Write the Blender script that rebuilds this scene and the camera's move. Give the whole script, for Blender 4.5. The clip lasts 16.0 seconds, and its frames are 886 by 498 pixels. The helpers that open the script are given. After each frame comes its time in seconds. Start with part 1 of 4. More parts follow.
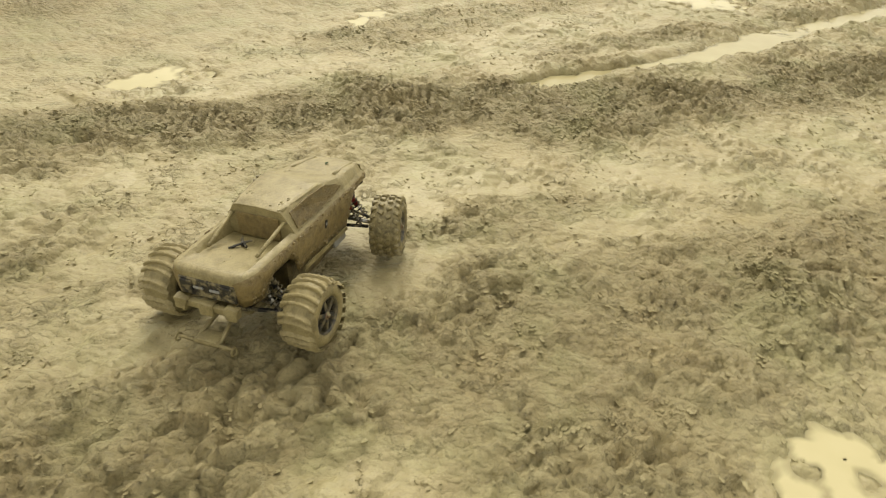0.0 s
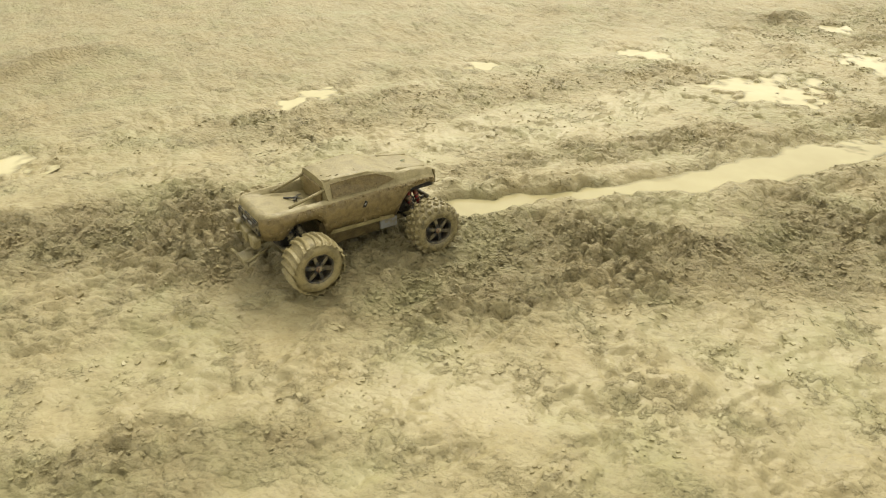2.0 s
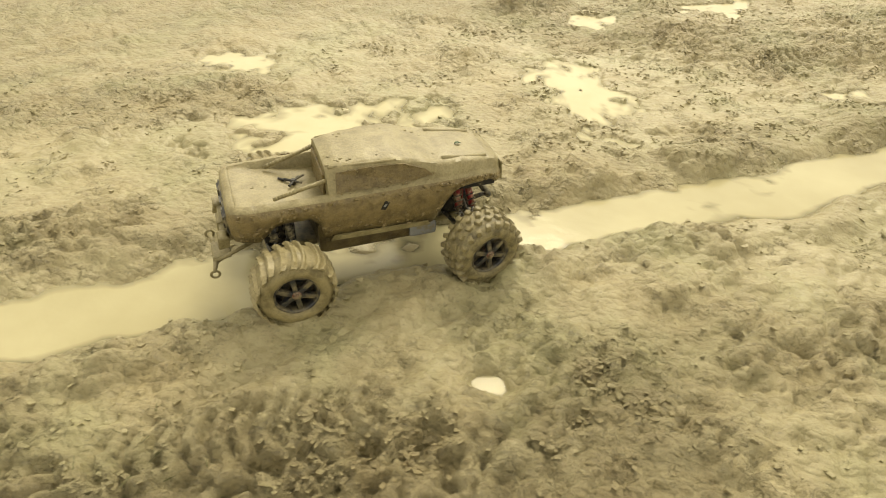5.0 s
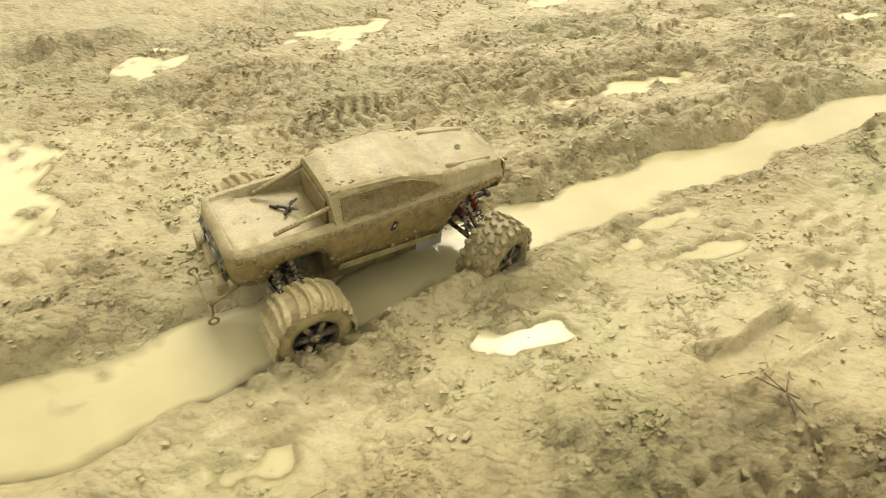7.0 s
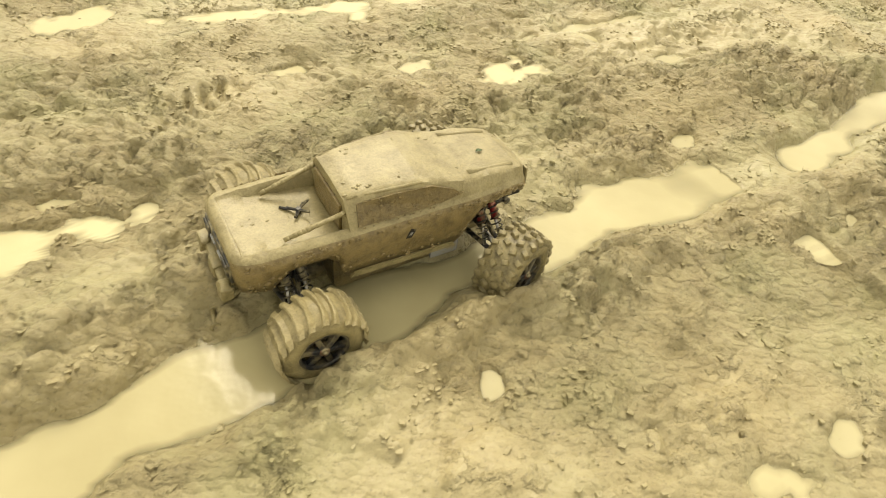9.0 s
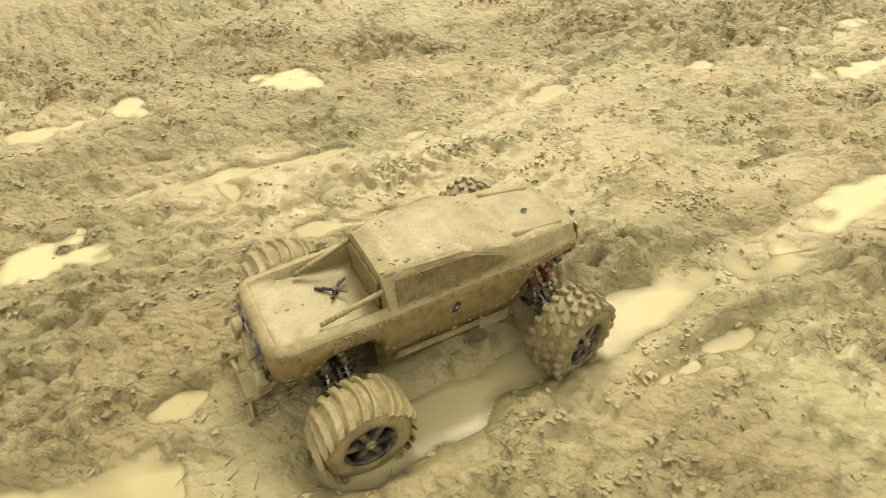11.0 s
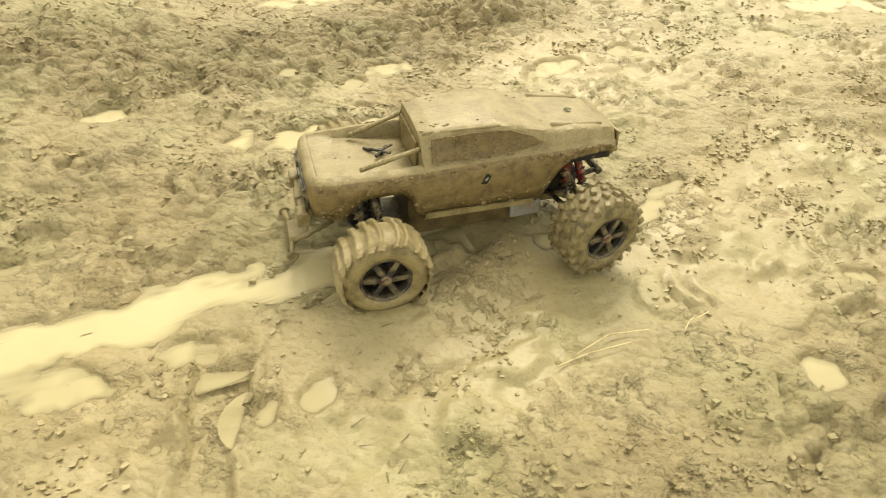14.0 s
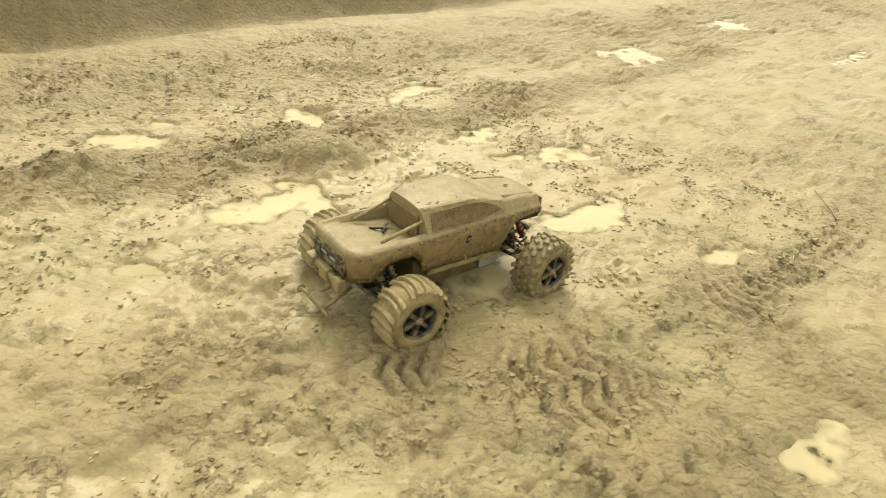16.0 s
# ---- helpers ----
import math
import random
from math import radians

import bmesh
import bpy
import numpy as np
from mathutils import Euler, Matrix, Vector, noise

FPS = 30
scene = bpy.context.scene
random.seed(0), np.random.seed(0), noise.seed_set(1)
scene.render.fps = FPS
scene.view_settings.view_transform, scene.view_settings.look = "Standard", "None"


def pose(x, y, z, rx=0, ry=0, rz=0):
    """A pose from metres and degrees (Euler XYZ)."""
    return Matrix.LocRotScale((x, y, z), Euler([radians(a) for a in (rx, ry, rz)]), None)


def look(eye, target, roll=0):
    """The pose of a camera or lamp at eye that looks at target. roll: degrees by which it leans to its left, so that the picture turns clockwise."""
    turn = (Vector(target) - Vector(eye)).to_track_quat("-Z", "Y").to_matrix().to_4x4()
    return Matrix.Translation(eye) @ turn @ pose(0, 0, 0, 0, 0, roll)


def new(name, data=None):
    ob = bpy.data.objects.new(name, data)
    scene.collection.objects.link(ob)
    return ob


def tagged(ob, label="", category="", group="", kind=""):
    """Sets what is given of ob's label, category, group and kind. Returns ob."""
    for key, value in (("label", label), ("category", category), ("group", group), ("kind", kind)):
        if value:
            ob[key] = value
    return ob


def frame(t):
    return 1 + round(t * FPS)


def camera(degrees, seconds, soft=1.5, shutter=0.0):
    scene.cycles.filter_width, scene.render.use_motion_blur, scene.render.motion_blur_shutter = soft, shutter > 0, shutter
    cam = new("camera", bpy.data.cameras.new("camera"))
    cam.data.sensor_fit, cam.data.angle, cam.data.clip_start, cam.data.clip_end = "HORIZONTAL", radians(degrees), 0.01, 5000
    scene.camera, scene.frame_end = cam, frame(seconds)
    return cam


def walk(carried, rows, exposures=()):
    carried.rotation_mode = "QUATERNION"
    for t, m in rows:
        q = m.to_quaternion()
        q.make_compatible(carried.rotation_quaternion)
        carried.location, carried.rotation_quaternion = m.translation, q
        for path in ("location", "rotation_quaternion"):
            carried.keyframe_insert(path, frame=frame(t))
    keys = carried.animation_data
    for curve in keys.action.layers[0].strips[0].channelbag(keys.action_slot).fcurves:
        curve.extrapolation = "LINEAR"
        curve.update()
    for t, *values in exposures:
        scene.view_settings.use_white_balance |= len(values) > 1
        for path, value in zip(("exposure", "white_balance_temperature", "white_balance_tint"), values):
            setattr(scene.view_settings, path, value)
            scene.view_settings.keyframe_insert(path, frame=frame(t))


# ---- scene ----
SECONDS = 16.0
cam = camera(68.99, SECONDS, soft=1.05, shutter=0.1)
# seconds, x, y, z, yaw, pitch, roll of the carried camera
PATH = [
    (0, -0.000, -0.000, 1.120, 0.00, -35.41, 4.07),
    (0.5, 0.318, 0.234, 1.125, 12.54, -33.00, 4.99),
    (1, 0.473, 0.532, 1.159, 17.03, -34.60, 0.71),
    (1.5, 0.739, 0.799, 1.163, 16.13, -31.84, 0.52),
    (2, 1.036, 1.072, 1.176, 16.43, -33.43, 1.34),
    (2.5, 1.310, 1.378, 1.152, 18.11, -35.20, 3.32),
    (3, 1.635, 1.672, 1.172, 18.38, -33.59, 2.31),
    (3.5, 1.819, 2.016, 1.147, 14.50, -32.81, 3.85),
    (3.7, 1.891, 2.180, 1.118, 15.31, -33.34, 5.03),
    (5.8, 3.290, 3.567, 0.923, 20.69, -36.36, -0.89),
    (6, 3.384, 3.682, 0.924, 16.81, -36.14, 1.18),
    (6.5, 3.625, 4.014, 0.875, 15.04, -38.79, 0.40),
    (7, 3.908, 4.358, 0.898, 10.97, -36.88, 0.02),
    (7.5, 4.208, 4.659, 0.873, 9.19, -37.43, 3.00),
    (8, 4.419, 5.125, 0.953, 2.55, -39.59, 6.59),
    (8.5, 4.662, 5.420, 0.968, -1.84, -39.48, 7.29),
    (9, 4.979, 5.711, 0.972, -1.98, -43.12, 8.22),
    (9.5, 5.318, 6.033, 0.992, -7.44, -42.17, 9.36),
    (10, 5.660, 6.324, 0.988, -3.76, -40.11, 9.02),
    (10.2, 5.794, 6.435, 1.020, 0.94, -40.98, 5.33),
    (12.3, 7.112, 7.132, 0.878, 20.58, -41.53, 1.89),
    (12.5, 7.240, 7.192, 0.911, 16.92, -42.06, 5.59),
    (13, 7.446, 7.350, 0.899, 12.93, -40.45, 5.84),
    (13.5, 7.655, 7.591, 0.873, 10.06, -41.78, 6.68),
    (14, 7.863, 7.778, 0.876, 12.77, -41.67, 3.48),
    (14.5, 8.201, 8.063, 0.914, 7.97, -41.40, 5.31),
    (15, 8.516, 8.374, 0.935, 0.27, -41.62, 5.63),
    (15.5, 8.885, 8.570, 0.979, -0.36, -33.45, 7.66),
    (16, 9.222, 8.809, 0.979, -0.74, -31.24, 5.51),
]


def eye_pose(x, y, z, yaw, pitch, roll):
    return pose(x, y, z, 90 + pitch, 0, yaw) @ pose(0, 0, 0, 0, 0, roll)


walk(cam, [(t, eye_pose(*p)) for t, *p in PATH],
     exposures=[(0.0, 0.38, 7800, 4), (1.5, 0.5, 7700, 3), (4.0, 0.54, 7900, 4), (6.0, 0.69, 8300, 4), (8.0, 0.86, 8200, 4), (10.0, 0.79, 8400, 5), (12.5, 0.8, 8500, 6), (14.5, 0.74, 8400, 5), (15.0, 0.6, 8400, 6), (16.0, 0.64, 8200, 6)])

# seconds, x, y, z, yaw, pitch, roll of the truck, at its rear axle on the ground
DRIVE = [
    (0, -0.469, 1.181, 0.004, 71.9, -1.6, -4.1),
    (0.5, -0.354, 1.557, 0.004, 75.1, -1.6, -1.7),
    (1, -0.270, 1.931, 0.005, 72.7, -2.2, -2.3),
    (1.5, -0.131, 2.285, 0.002, 61.5, -2.0, -1.8),
    (2, 0.089, 2.549, -0.003, 52.9, -2.1, -2.7),
    (2.5, 0.346, 2.828, 0.005, 44.3, -1.9, -3.0),
    (3, 0.678, 3.077, 0.011, 42.9, -1.4, -2.7),
    (3.5, 0.986, 3.324, 0.016, 44.2, -0.4, -1.7),
    (3.7, 1.104, 3.439, 0.013, 47.9, 0.1, -1.4),
    (5.8, 2.551, 4.567, 0.033, 36.5, -1.0, 5.6),
    (6, 2.678, 4.687, 0.025, 37.1, -0.8, 5.6),
    (6.5, 3.024, 4.999, -0.003, 41.9, 1.9, 5.7),
    (7, 3.353, 5.338, -0.017, 41.4, 0.7, 8.1),
    (7.5, 3.684, 5.674, -0.044, 42.1, -0.5, 9.0),
    (8, 3.997, 6.074, -0.045, 36.5, -0.1, 3.5),
    (8.5, 4.351, 6.348, -0.053, 37.1, 1.6, 0.1),
    (9, 4.697, 6.598, -0.041, 33.1, 1.3, 2.1),
    (9.5, 5.022, 6.807, -0.040, 34.0, 2.5, 3.0),
    (10, 5.329, 7.059, -0.037, 37.5, 0.3, 2.0),
    (10.2, 5.448, 7.147, -0.031, 38.8, -0.2, 2.0),
    (12.3, 6.485, 7.967, -0.052, 42.5, 1.8, -1.7),
    (12.5, 6.555, 8.047, -0.028, 38.5, 1.6, 0.3),
    (13, 6.840, 8.263, -0.032, 29.5, 3.1, 0.7),
    (13.5, 7.138, 8.456, -0.032, 32.8, 2.0, 0.6),
    (14, 7.476, 8.734, -0.030, 31.6, 1.4, -3.1),
    (14.5, 7.876, 9.032, -0.020, 37.2, 0.9, -3.8),
    (15, 8.292, 9.386, -0.020, 40.4, 1.6, -3.0),
    (15.5, 8.706, 9.835, -0.032, 39.9, -0.9, -1.6),
    (16, 9.059, 10.160, -0.034, 38.2, -0.3, -1.7),
]
# seconds and front wheel lock in degrees
STEER = [(0, 14), (0.5, 12), (1.0, 4), (1.5, -6), (2.5, -8), (3.5, -2), (4.7, 6), (5.8, 14), (7.0, 20), (9.0, 20), (10.2, 22),
         (11.2, 12), (12.3, 4), (13.0, 0), (13.5, 8), (14.5, 12), (15.0, 10), (16.0, 4)]

# ---- light: a bright overcast sky ----
world = bpy.data.worlds.new("sky")
scene.world = world
world.use_nodes = True
wn, wl = world.node_tree.nodes, world.node_tree.links
sky = wn.new("ShaderNodeTexSky")
sky.sky_type = "NISHITA"
sky.sun_disc = False
sky.sun_elevation = radians(48)
sky.sun_rotation = radians(0)
sky.dust_density = 4.0
cloud = wn.new("ShaderNodeHueSaturation")
cloud.inputs["Saturation"].default_value = 0.12
veil = wn.new("ShaderNodeMixRGB")
veil.inputs[0].default_value = 0.6
veil.inputs[2].default_value = (9.0, 8.8, 8.2, 1)
wl.new(sky.outputs[0], cloud.inputs["Color"])
wl.new(cloud.outputs[0], veil.inputs[1])
wl.new(veil.outputs[0], wn["Background"].inputs["Color"])
wn["Background"].inputs["Strength"].default_value = 0.115

sun = new("sun", bpy.data.lights.new("sun", "SUN"))
sun.data.energy = 1.5
sun.data.angle = radians(24)
sun.data.color = (1.0, 0.95, 0.85)
sun.matrix_basis = look((2.5, 13, 8.8), (4, 5, 0))


# ---- materials ----
def material(name):
    m = bpy.data.materials.new(name)
    m.use_nodes = True
    return m, m.node_tree.nodes, m.node_tree.links, m.node_tree.nodes["Principled BSDF"]


def noise_node(n, l, scale, detail=6, rough=0.6, coords="Object"):
    tex, co = n.new("ShaderNodeTexNoise"), n.new("ShaderNodeTexCoord")
    tex.inputs["Scale"].default_value, tex.inputs["Detail"].default_value, tex.inputs["Roughness"].default_value = scale, detail, rough
    l.new(co.outputs[coords], tex.inputs["Vector"])
    return tex


def ramp_node(n, l, source, stops):
    r = n.new("ShaderNodeValToRGB")
    while len(r.color_ramp.elements) < len(stops):
        r.color_ramp.elements.new(0.5)
    for e, (at, c) in zip(r.color_ramp.elements, stops):
        e.position, e.color = at, (*c, 1) if len(c) == 3 else c
    l.new(source, r.inputs[0])
    return r


def mix_node(n, l, kind, fac, a, b):
    m = n.new("ShaderNodeMixRGB")
    m.blend_type = kind
    if isinstance(fac, float):
        m.inputs[0].default_value = fac
    else:
        l.new(fac, m.inputs[0])
    l.new(a, m.inputs[1])
    l.new(b, m.inputs[2])
    return m


def bump_node(n, l, height, strength, distance, normal=None):
    b = n.new("ShaderNodeBump")
    b.inputs["Strength"].default_value, b.inputs["Distance"].default_value = strength, distance
    l.new(height, b.inputs["Height"])
    if normal:
        l.new(normal, b.inputs["Normal"])
    return b


def ground_mud():
    m, n, l, p = material("ground_mud")
    big, mid, fine = noise_node(n, l, 1.3, 5), noise_node(n, l, 16, 7, 0.65), noise_node(n, l, 120, 6, 0.75)
    lump, co = n.new("ShaderNodeTexVoronoi"), n.new("ShaderNodeTexCoord")
    turn = n.new("ShaderNodeMapping")
    turn.inputs["Rotation"].default_value = (0, 0, radians(-45))
    turn.inputs["Scale"].default_value = (0.6, 1.0, 0.8)
    l.new(co.outputs["Object"], turn.inputs["Vector"])
    warp = n.new("ShaderNodeMixRGB")
    warp.blend_type = "ADD"
    warp.inputs[0].default_value = 0.03
    l.new(turn.outputs[0], warp.inputs[1])
    l.new(mid.outputs["Color"], warp.inputs[2])
    l.new(warp.outputs[0], lump.inputs["Vector"])
    lump.inputs["Scale"].default_value = 62
    pale = ramp_node(n, l, mid.outputs["Fac"], [(0.32, (0.272, 0.233, 0.127)), (0.5, (0.307, 0.267, 0.151)), (0.7, (0.343, 0.303, 0.177))])
    brown = ramp_node(n, l, mid.outputs["Fac"], [(0.32, (0.235, 0.192, 0.098)), (0.5, (0.298, 0.254, 0.138)), (0.72, (0.345, 0.303, 0.174))])
    churn = n.new("ShaderNodeAttribute")
    churn.attribute_name = "churn"
    add = n.new("ShaderNodeMath")
    add.operation = "MULTIPLY_ADD"
    l.new(big.outputs["Fac"], add.inputs[0])
    add.inputs[1].default_value = 0.7
    l.new(churn.outputs["Fac"], add.inputs[2])
    where = ramp_node(n, l, add.outputs[0], [(0.45, (0, 0, 0)), (1.45, (1, 1, 1))])
    col = mix_node(n, l, "MIX", where.outputs[0], pale.outputs[0], brown.outputs[0])
    speck = ramp_node(n, l, fine.outputs["Fac"], [(0.36, (0.42, 0.395, 0.35)), (0.44, (1.0, 1.0, 1.0)), (0.66, (1.12, 1.12, 1.1))])
    col2 = mix_node(n, l, "MULTIPLY", 0.55, col.outputs[0], speck.outputs[0])
    moss = noise_node(n, l, 2.6, 4)
    tint = ramp_node(n, l, moss.outputs["Fac"], [(0.35, (0.86, 0.97, 0.84)), (0.5, (1, 1, 1)), (0.68, (1.06, 0.99, 0.92))])
    col3 = mix_node(n, l, "MULTIPLY", 0.5, col2.outputs[0], tint.outputs[0])
    l.new(col3.outputs[0], p.inputs["Base Color"])
    wet = ramp_node(n, l, add.outputs[0], [(0.4, (0.5, 0.5, 0.5)), (1.0, (0.6, 0.6, 0.6))])
    l.new(wet.outputs[0], p.inputs["Roughness"])
    film = ramp_node(n, l, add.outputs[0], [(0.35, (0.22, 0.22, 0.22)), (1.1, (0.15, 0.15, 0.15))])
    l.new(film.outputs[0], p.inputs["Coat Weight"])
    p.inputs["Coat Roughness"].default_value = 0.32
    p.inputs["Coat IOR"].default_value = 1.5
    round_off = ramp_node(n, l, lump.outputs["Distance"], [(0.0, (1, 1, 1)), (0.35, (0.75, 0.75, 0.75)), (0.75, (0, 0, 0))])
    amount = n.new("ShaderNodeMath")
    amount.operation = "MULTIPLY_ADD"
    l.new(churn.outputs["Fac"], amount.inputs[0])
    amount.inputs[1].default_value = 0.85
    amount.inputs[2].default_value = 0.03
    heap = mix_node(n, l, "MULTIPLY", 1.0, round_off.outputs[0], amount.outputs[0])
    torn, here = noise_node(n, l, 34, 5, 0.6), noise_node(n, l, 5.5, 4, 0.6)
    flake = ramp_node(n, l, torn.outputs["Fac"], [(0.48, (0, 0, 0)), (0.62, (1, 1, 1))])
    zone = ramp_node(n, l, here.outputs["Fac"], [(0.49, (0.0, 0.0, 0.0)), (0.63, (1, 1, 1))])
    flakes = mix_node(n, l, "MULTIPLY", 1.0, flake.outputs[0], zone.outputs[0])
    b1 = bump_node(n, l, mid.outputs["Fac"], 0.14, 0.02)
    coarse = n.new("ShaderNodeTexVoronoi")
    coarse.inputs["Scale"].default_value = 23
    l.new(warp.outputs[0], coarse.inputs["Vector"])
    mound = ramp_node(n, l, coarse.outputs["Distance"], [(0.0, (1, 1, 1)), (0.4, (0.7, 0.7, 0.7)), (0.8, (0, 0, 0))])
    mounds = mix_node(n, l, "MULTIPLY", 1.0, mound.outputs[0], amount.outputs[0])
    b0 = bump_node(n, l, mounds.outputs[0], 0.35, 0.02, b1.outputs[0])
    b2 = bump_node(n, l, heap.outputs[0], 0.9, 0.015, b0.outputs[0])
    b4 = bump_node(n, l, flakes.outputs[0], 0.85, 0.010, b2.outputs[0])
    grit = mix_node(n, l, "MULTIPLY", 1.0, fine.outputs["Fac"], amount.outputs[0])
    b3 = bump_node(n, l, grit.outputs[0], 0.9, 0.014, b4.outputs[0])
    l.new(b3.outputs[0], p.inputs["Normal"])
    l.new(b4.outputs[0], p.inputs["Coat Normal"])
    return m


def coat_mud(name, pale, dark, rough=0.55, scale=30, bump=0.006):
    """Mud that has dried on: grain, blotches and splatter."""
    m, n, l, p = material(name)
    blot, grit = noise_node(n, l, scale, 6, 0.65), noise_node(n, l, scale * 9, 4, 0.7)
    col = ramp_node(n, l, blot.outputs["Fac"], [(0.34, dark), (0.56, pale), (0.8, tuple(min(1, c * 1.15) for c in pale))])
    grain = ramp_node(n, l, grit.outputs["Fac"], [(0.36, (0.7, 0.68, 0.64)), (0.58, (1, 1, 1))])
    mix = mix_node(n, l, "MULTIPLY", 0.7, col.outputs[0], grain.outputs[0])
    l.new(mix.outputs[0], p.inputs["Base Color"])
    p.inputs["Roughness"].default_value = rough
    p.inputs["Coat Weight"].default_value = 0.16
    p.inputs["Coat Roughness"].default_value = 0.3
    b1 = bump_node(n, l, blot.outputs["Fac"], 0.6, bump)
    b2 = bump_node(n, l, grit.outputs["Fac"], 0.6, bump * 0.3, b1.outputs[0])
    l.new(b2.outputs[0], p.inputs["Normal"])
    return m


def muddy_water(name, dull, clear):
    m, n, l, p = material(name)
    silt = noise_node(n, l, 2.2, 4)
    col = ramp_node(n, l, silt.outputs["Fac"], [(0.35, dull), (0.65, clear)])
    l.new(col.outputs[0], p.inputs["Base Color"])
    p.inputs["Roughness"].default_value = 0.14
    deep = n.new("ShaderNodeAttribute")
    deep.attribute_name = "depth"
    murk = ramp_node(n, l, deep.outputs["Fac"], [(0.0, (0, 0, 0)), (0.18, (0.5, 0.5, 0.5)), (0.7, (0.95, 0.95, 0.95))])
    l.new(murk.outputs[0], p.inputs["Alpha"])
    p.inputs["IOR"].default_value = 1.33
    p.inputs["Specular IOR Level"].default_value = 0.6
    ripple = noise_node(n, l, 26, 2)
    b = bump_node(n, l, ripple.outputs["Fac"], 0.14, 0.006)
    l.new(b.outputs[0], p.inputs["Normal"])
    return m


def plain(name, colour, rough, metal=0.0, dust=(0.25, 0.215, 0.13), cover=0.5):
    """A plastic or metal with thin mud over part of it."""
    m, n, l, p = material(name)
    dirt = noise_node(n, l, 45, 6, 0.7)
    col = ramp_node(n, l, dirt.outputs["Fac"], [(max(0.0, 0.62 - cover * 0.45), colour), (min(1.0, 0.75 - cover * 0.35), dust)])
    l.new(col.outputs[0], p.inputs["Base Color"])
    p.inputs["Roughness"].default_value, p.inputs["Metallic"].default_value = rough, metal
    b = bump_node(n, l, dirt.outputs["Fac"], 0.4, 0.003)
    l.new(b.outputs[0], p.inputs["Normal"])
    return m


MUD = ground_mud()
WATER = muddy_water("settled_muddy_water", (0.475, 0.43, 0.262), (0.56, 0.515, 0.335))
STIRRED = muddy_water("stirred_muddy_water", (0.385, 0.345, 0.203), (0.465, 0.424, 0.263))
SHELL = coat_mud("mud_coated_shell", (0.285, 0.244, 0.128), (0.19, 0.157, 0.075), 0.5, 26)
# spattered mud of windows and flanks, darkened to include the sides' shade
SIDE = coat_mud("splattered_shaded_side", (0.20, 0.152, 0.068), (0.105, 0.078, 0.033), 0.45, 60, 0.01)
FLANK = coat_mud("muddy_shaded_flank", (0.215, 0.163, 0.07), (0.115, 0.083, 0.034), 0.42, 45, 0.008)
RUBBER = coat_mud("mud_coated_rubber", (0.285, 0.24, 0.122), (0.155, 0.127, 0.06), 0.55, 40)
KNOB = coat_mud("muddy_knobs", (0.245, 0.207, 0.105), (0.083, 0.069, 0.034), 0.5, 55)
# belly mud, its colour darkened to stand for shadow beneath the truck
BELLY = coat_mud("shaded_belly_mud", (0.13, 0.098, 0.04), (0.06, 0.045, 0.018), 0.4, 35, 0.01)
BLACK = plain("black_plastic", (0.012, 0.012, 0.013), 0.45, cover=0.35)
DARK = plain("dark_inside", (0.01, 0.009, 0.008), 0.7, cover=0.15)
RIM = plain("dark_rim", (0.02, 0.022, 0.026), 0.35, dust=(0.16, 0.135, 0.08), cover=0.42)
RED = plain("red_anodised", (0.22, 0.015, 0.02), 0.35, 0.4, cover=0.45)
NUT = plain("dull_red", (0.1, 0.015, 0.012), 0.4, cover=0.6)
STEEL = plain("dull_metal", (0.45, 0.45, 0.46), 0.4, 0.9, cover=0.4)
GREY = plain("grey_plastic", (0.26, 0.27, 0.28), 0.5, cover=0.4)
TWIG = plain("dark_twig", (0.10, 0.07, 0.04), 0.7, cover=0.25)
BLADE = plain("wilted_grass", (0.12, 0.13, 0.05), 0.6, cover=0.4)
LEAF = plain("green_leaf", (0.06, 0.11, 0.035), 0.5, cover=0.1)
STRAW = plain("dry_straw", (0.62, 0.54, 0.33), 0.7, cover=0.1)


# ---- mesh helpers ----
def mesh_from(name, bm, mat, smooth=False):
    me = bpy.data.meshes.new(name)
    bm.normal_update()
    bm.to_mesh(me)
    bm.free()
    if mat:
        me.materials.append(mat)
    if smooth:
        me.polygons.foreach_set("use_smooth", [True] * len(me.polygons))
    return me


def part(name, bm, mat, parent, label="", smooth=False):
    ob = new(name, mesh_from(name, bm, mat, smooth))
    ob.parent = parent
    return tagged(ob, label)


def box(bm, x0, x1, y0, y1, z0, z1, bevel=0.0):
    made = bmesh.ops.create_cube(bm, size=1)["verts"]
    for v in made:
        v.co = Vector(((x0 + x1) / 2 + v.co.x * (x1 - x0), (y0 + y1) / 2 + v.co.y * (y1 - y0), (z0 + z1) / 2 + v.co.z * (z1 - z0)))
    if bevel:
        edges = list({e for v in made for e in v.link_edges})
        bmesh.ops.bevel(bm, geom=edges, offset=bevel, segments=2, affect="EDGES", profile=0.6)


def rod(bm, a, b, r0, r1=None, seg=10):
    a, b = Vector(a), Vector(b)
    made = bmesh.ops.create_cone(bm, cap_ends=True, segments=seg, radius1=r0, radius2=r0 if r1 is None else r1, depth=(b - a).length)["verts"]
    m = Matrix.Translation((a + b) / 2) @ (b - a).to_track_quat("Z", "Y").to_matrix().to_4x4()
    for v in made:
        v.co = m @ v.co


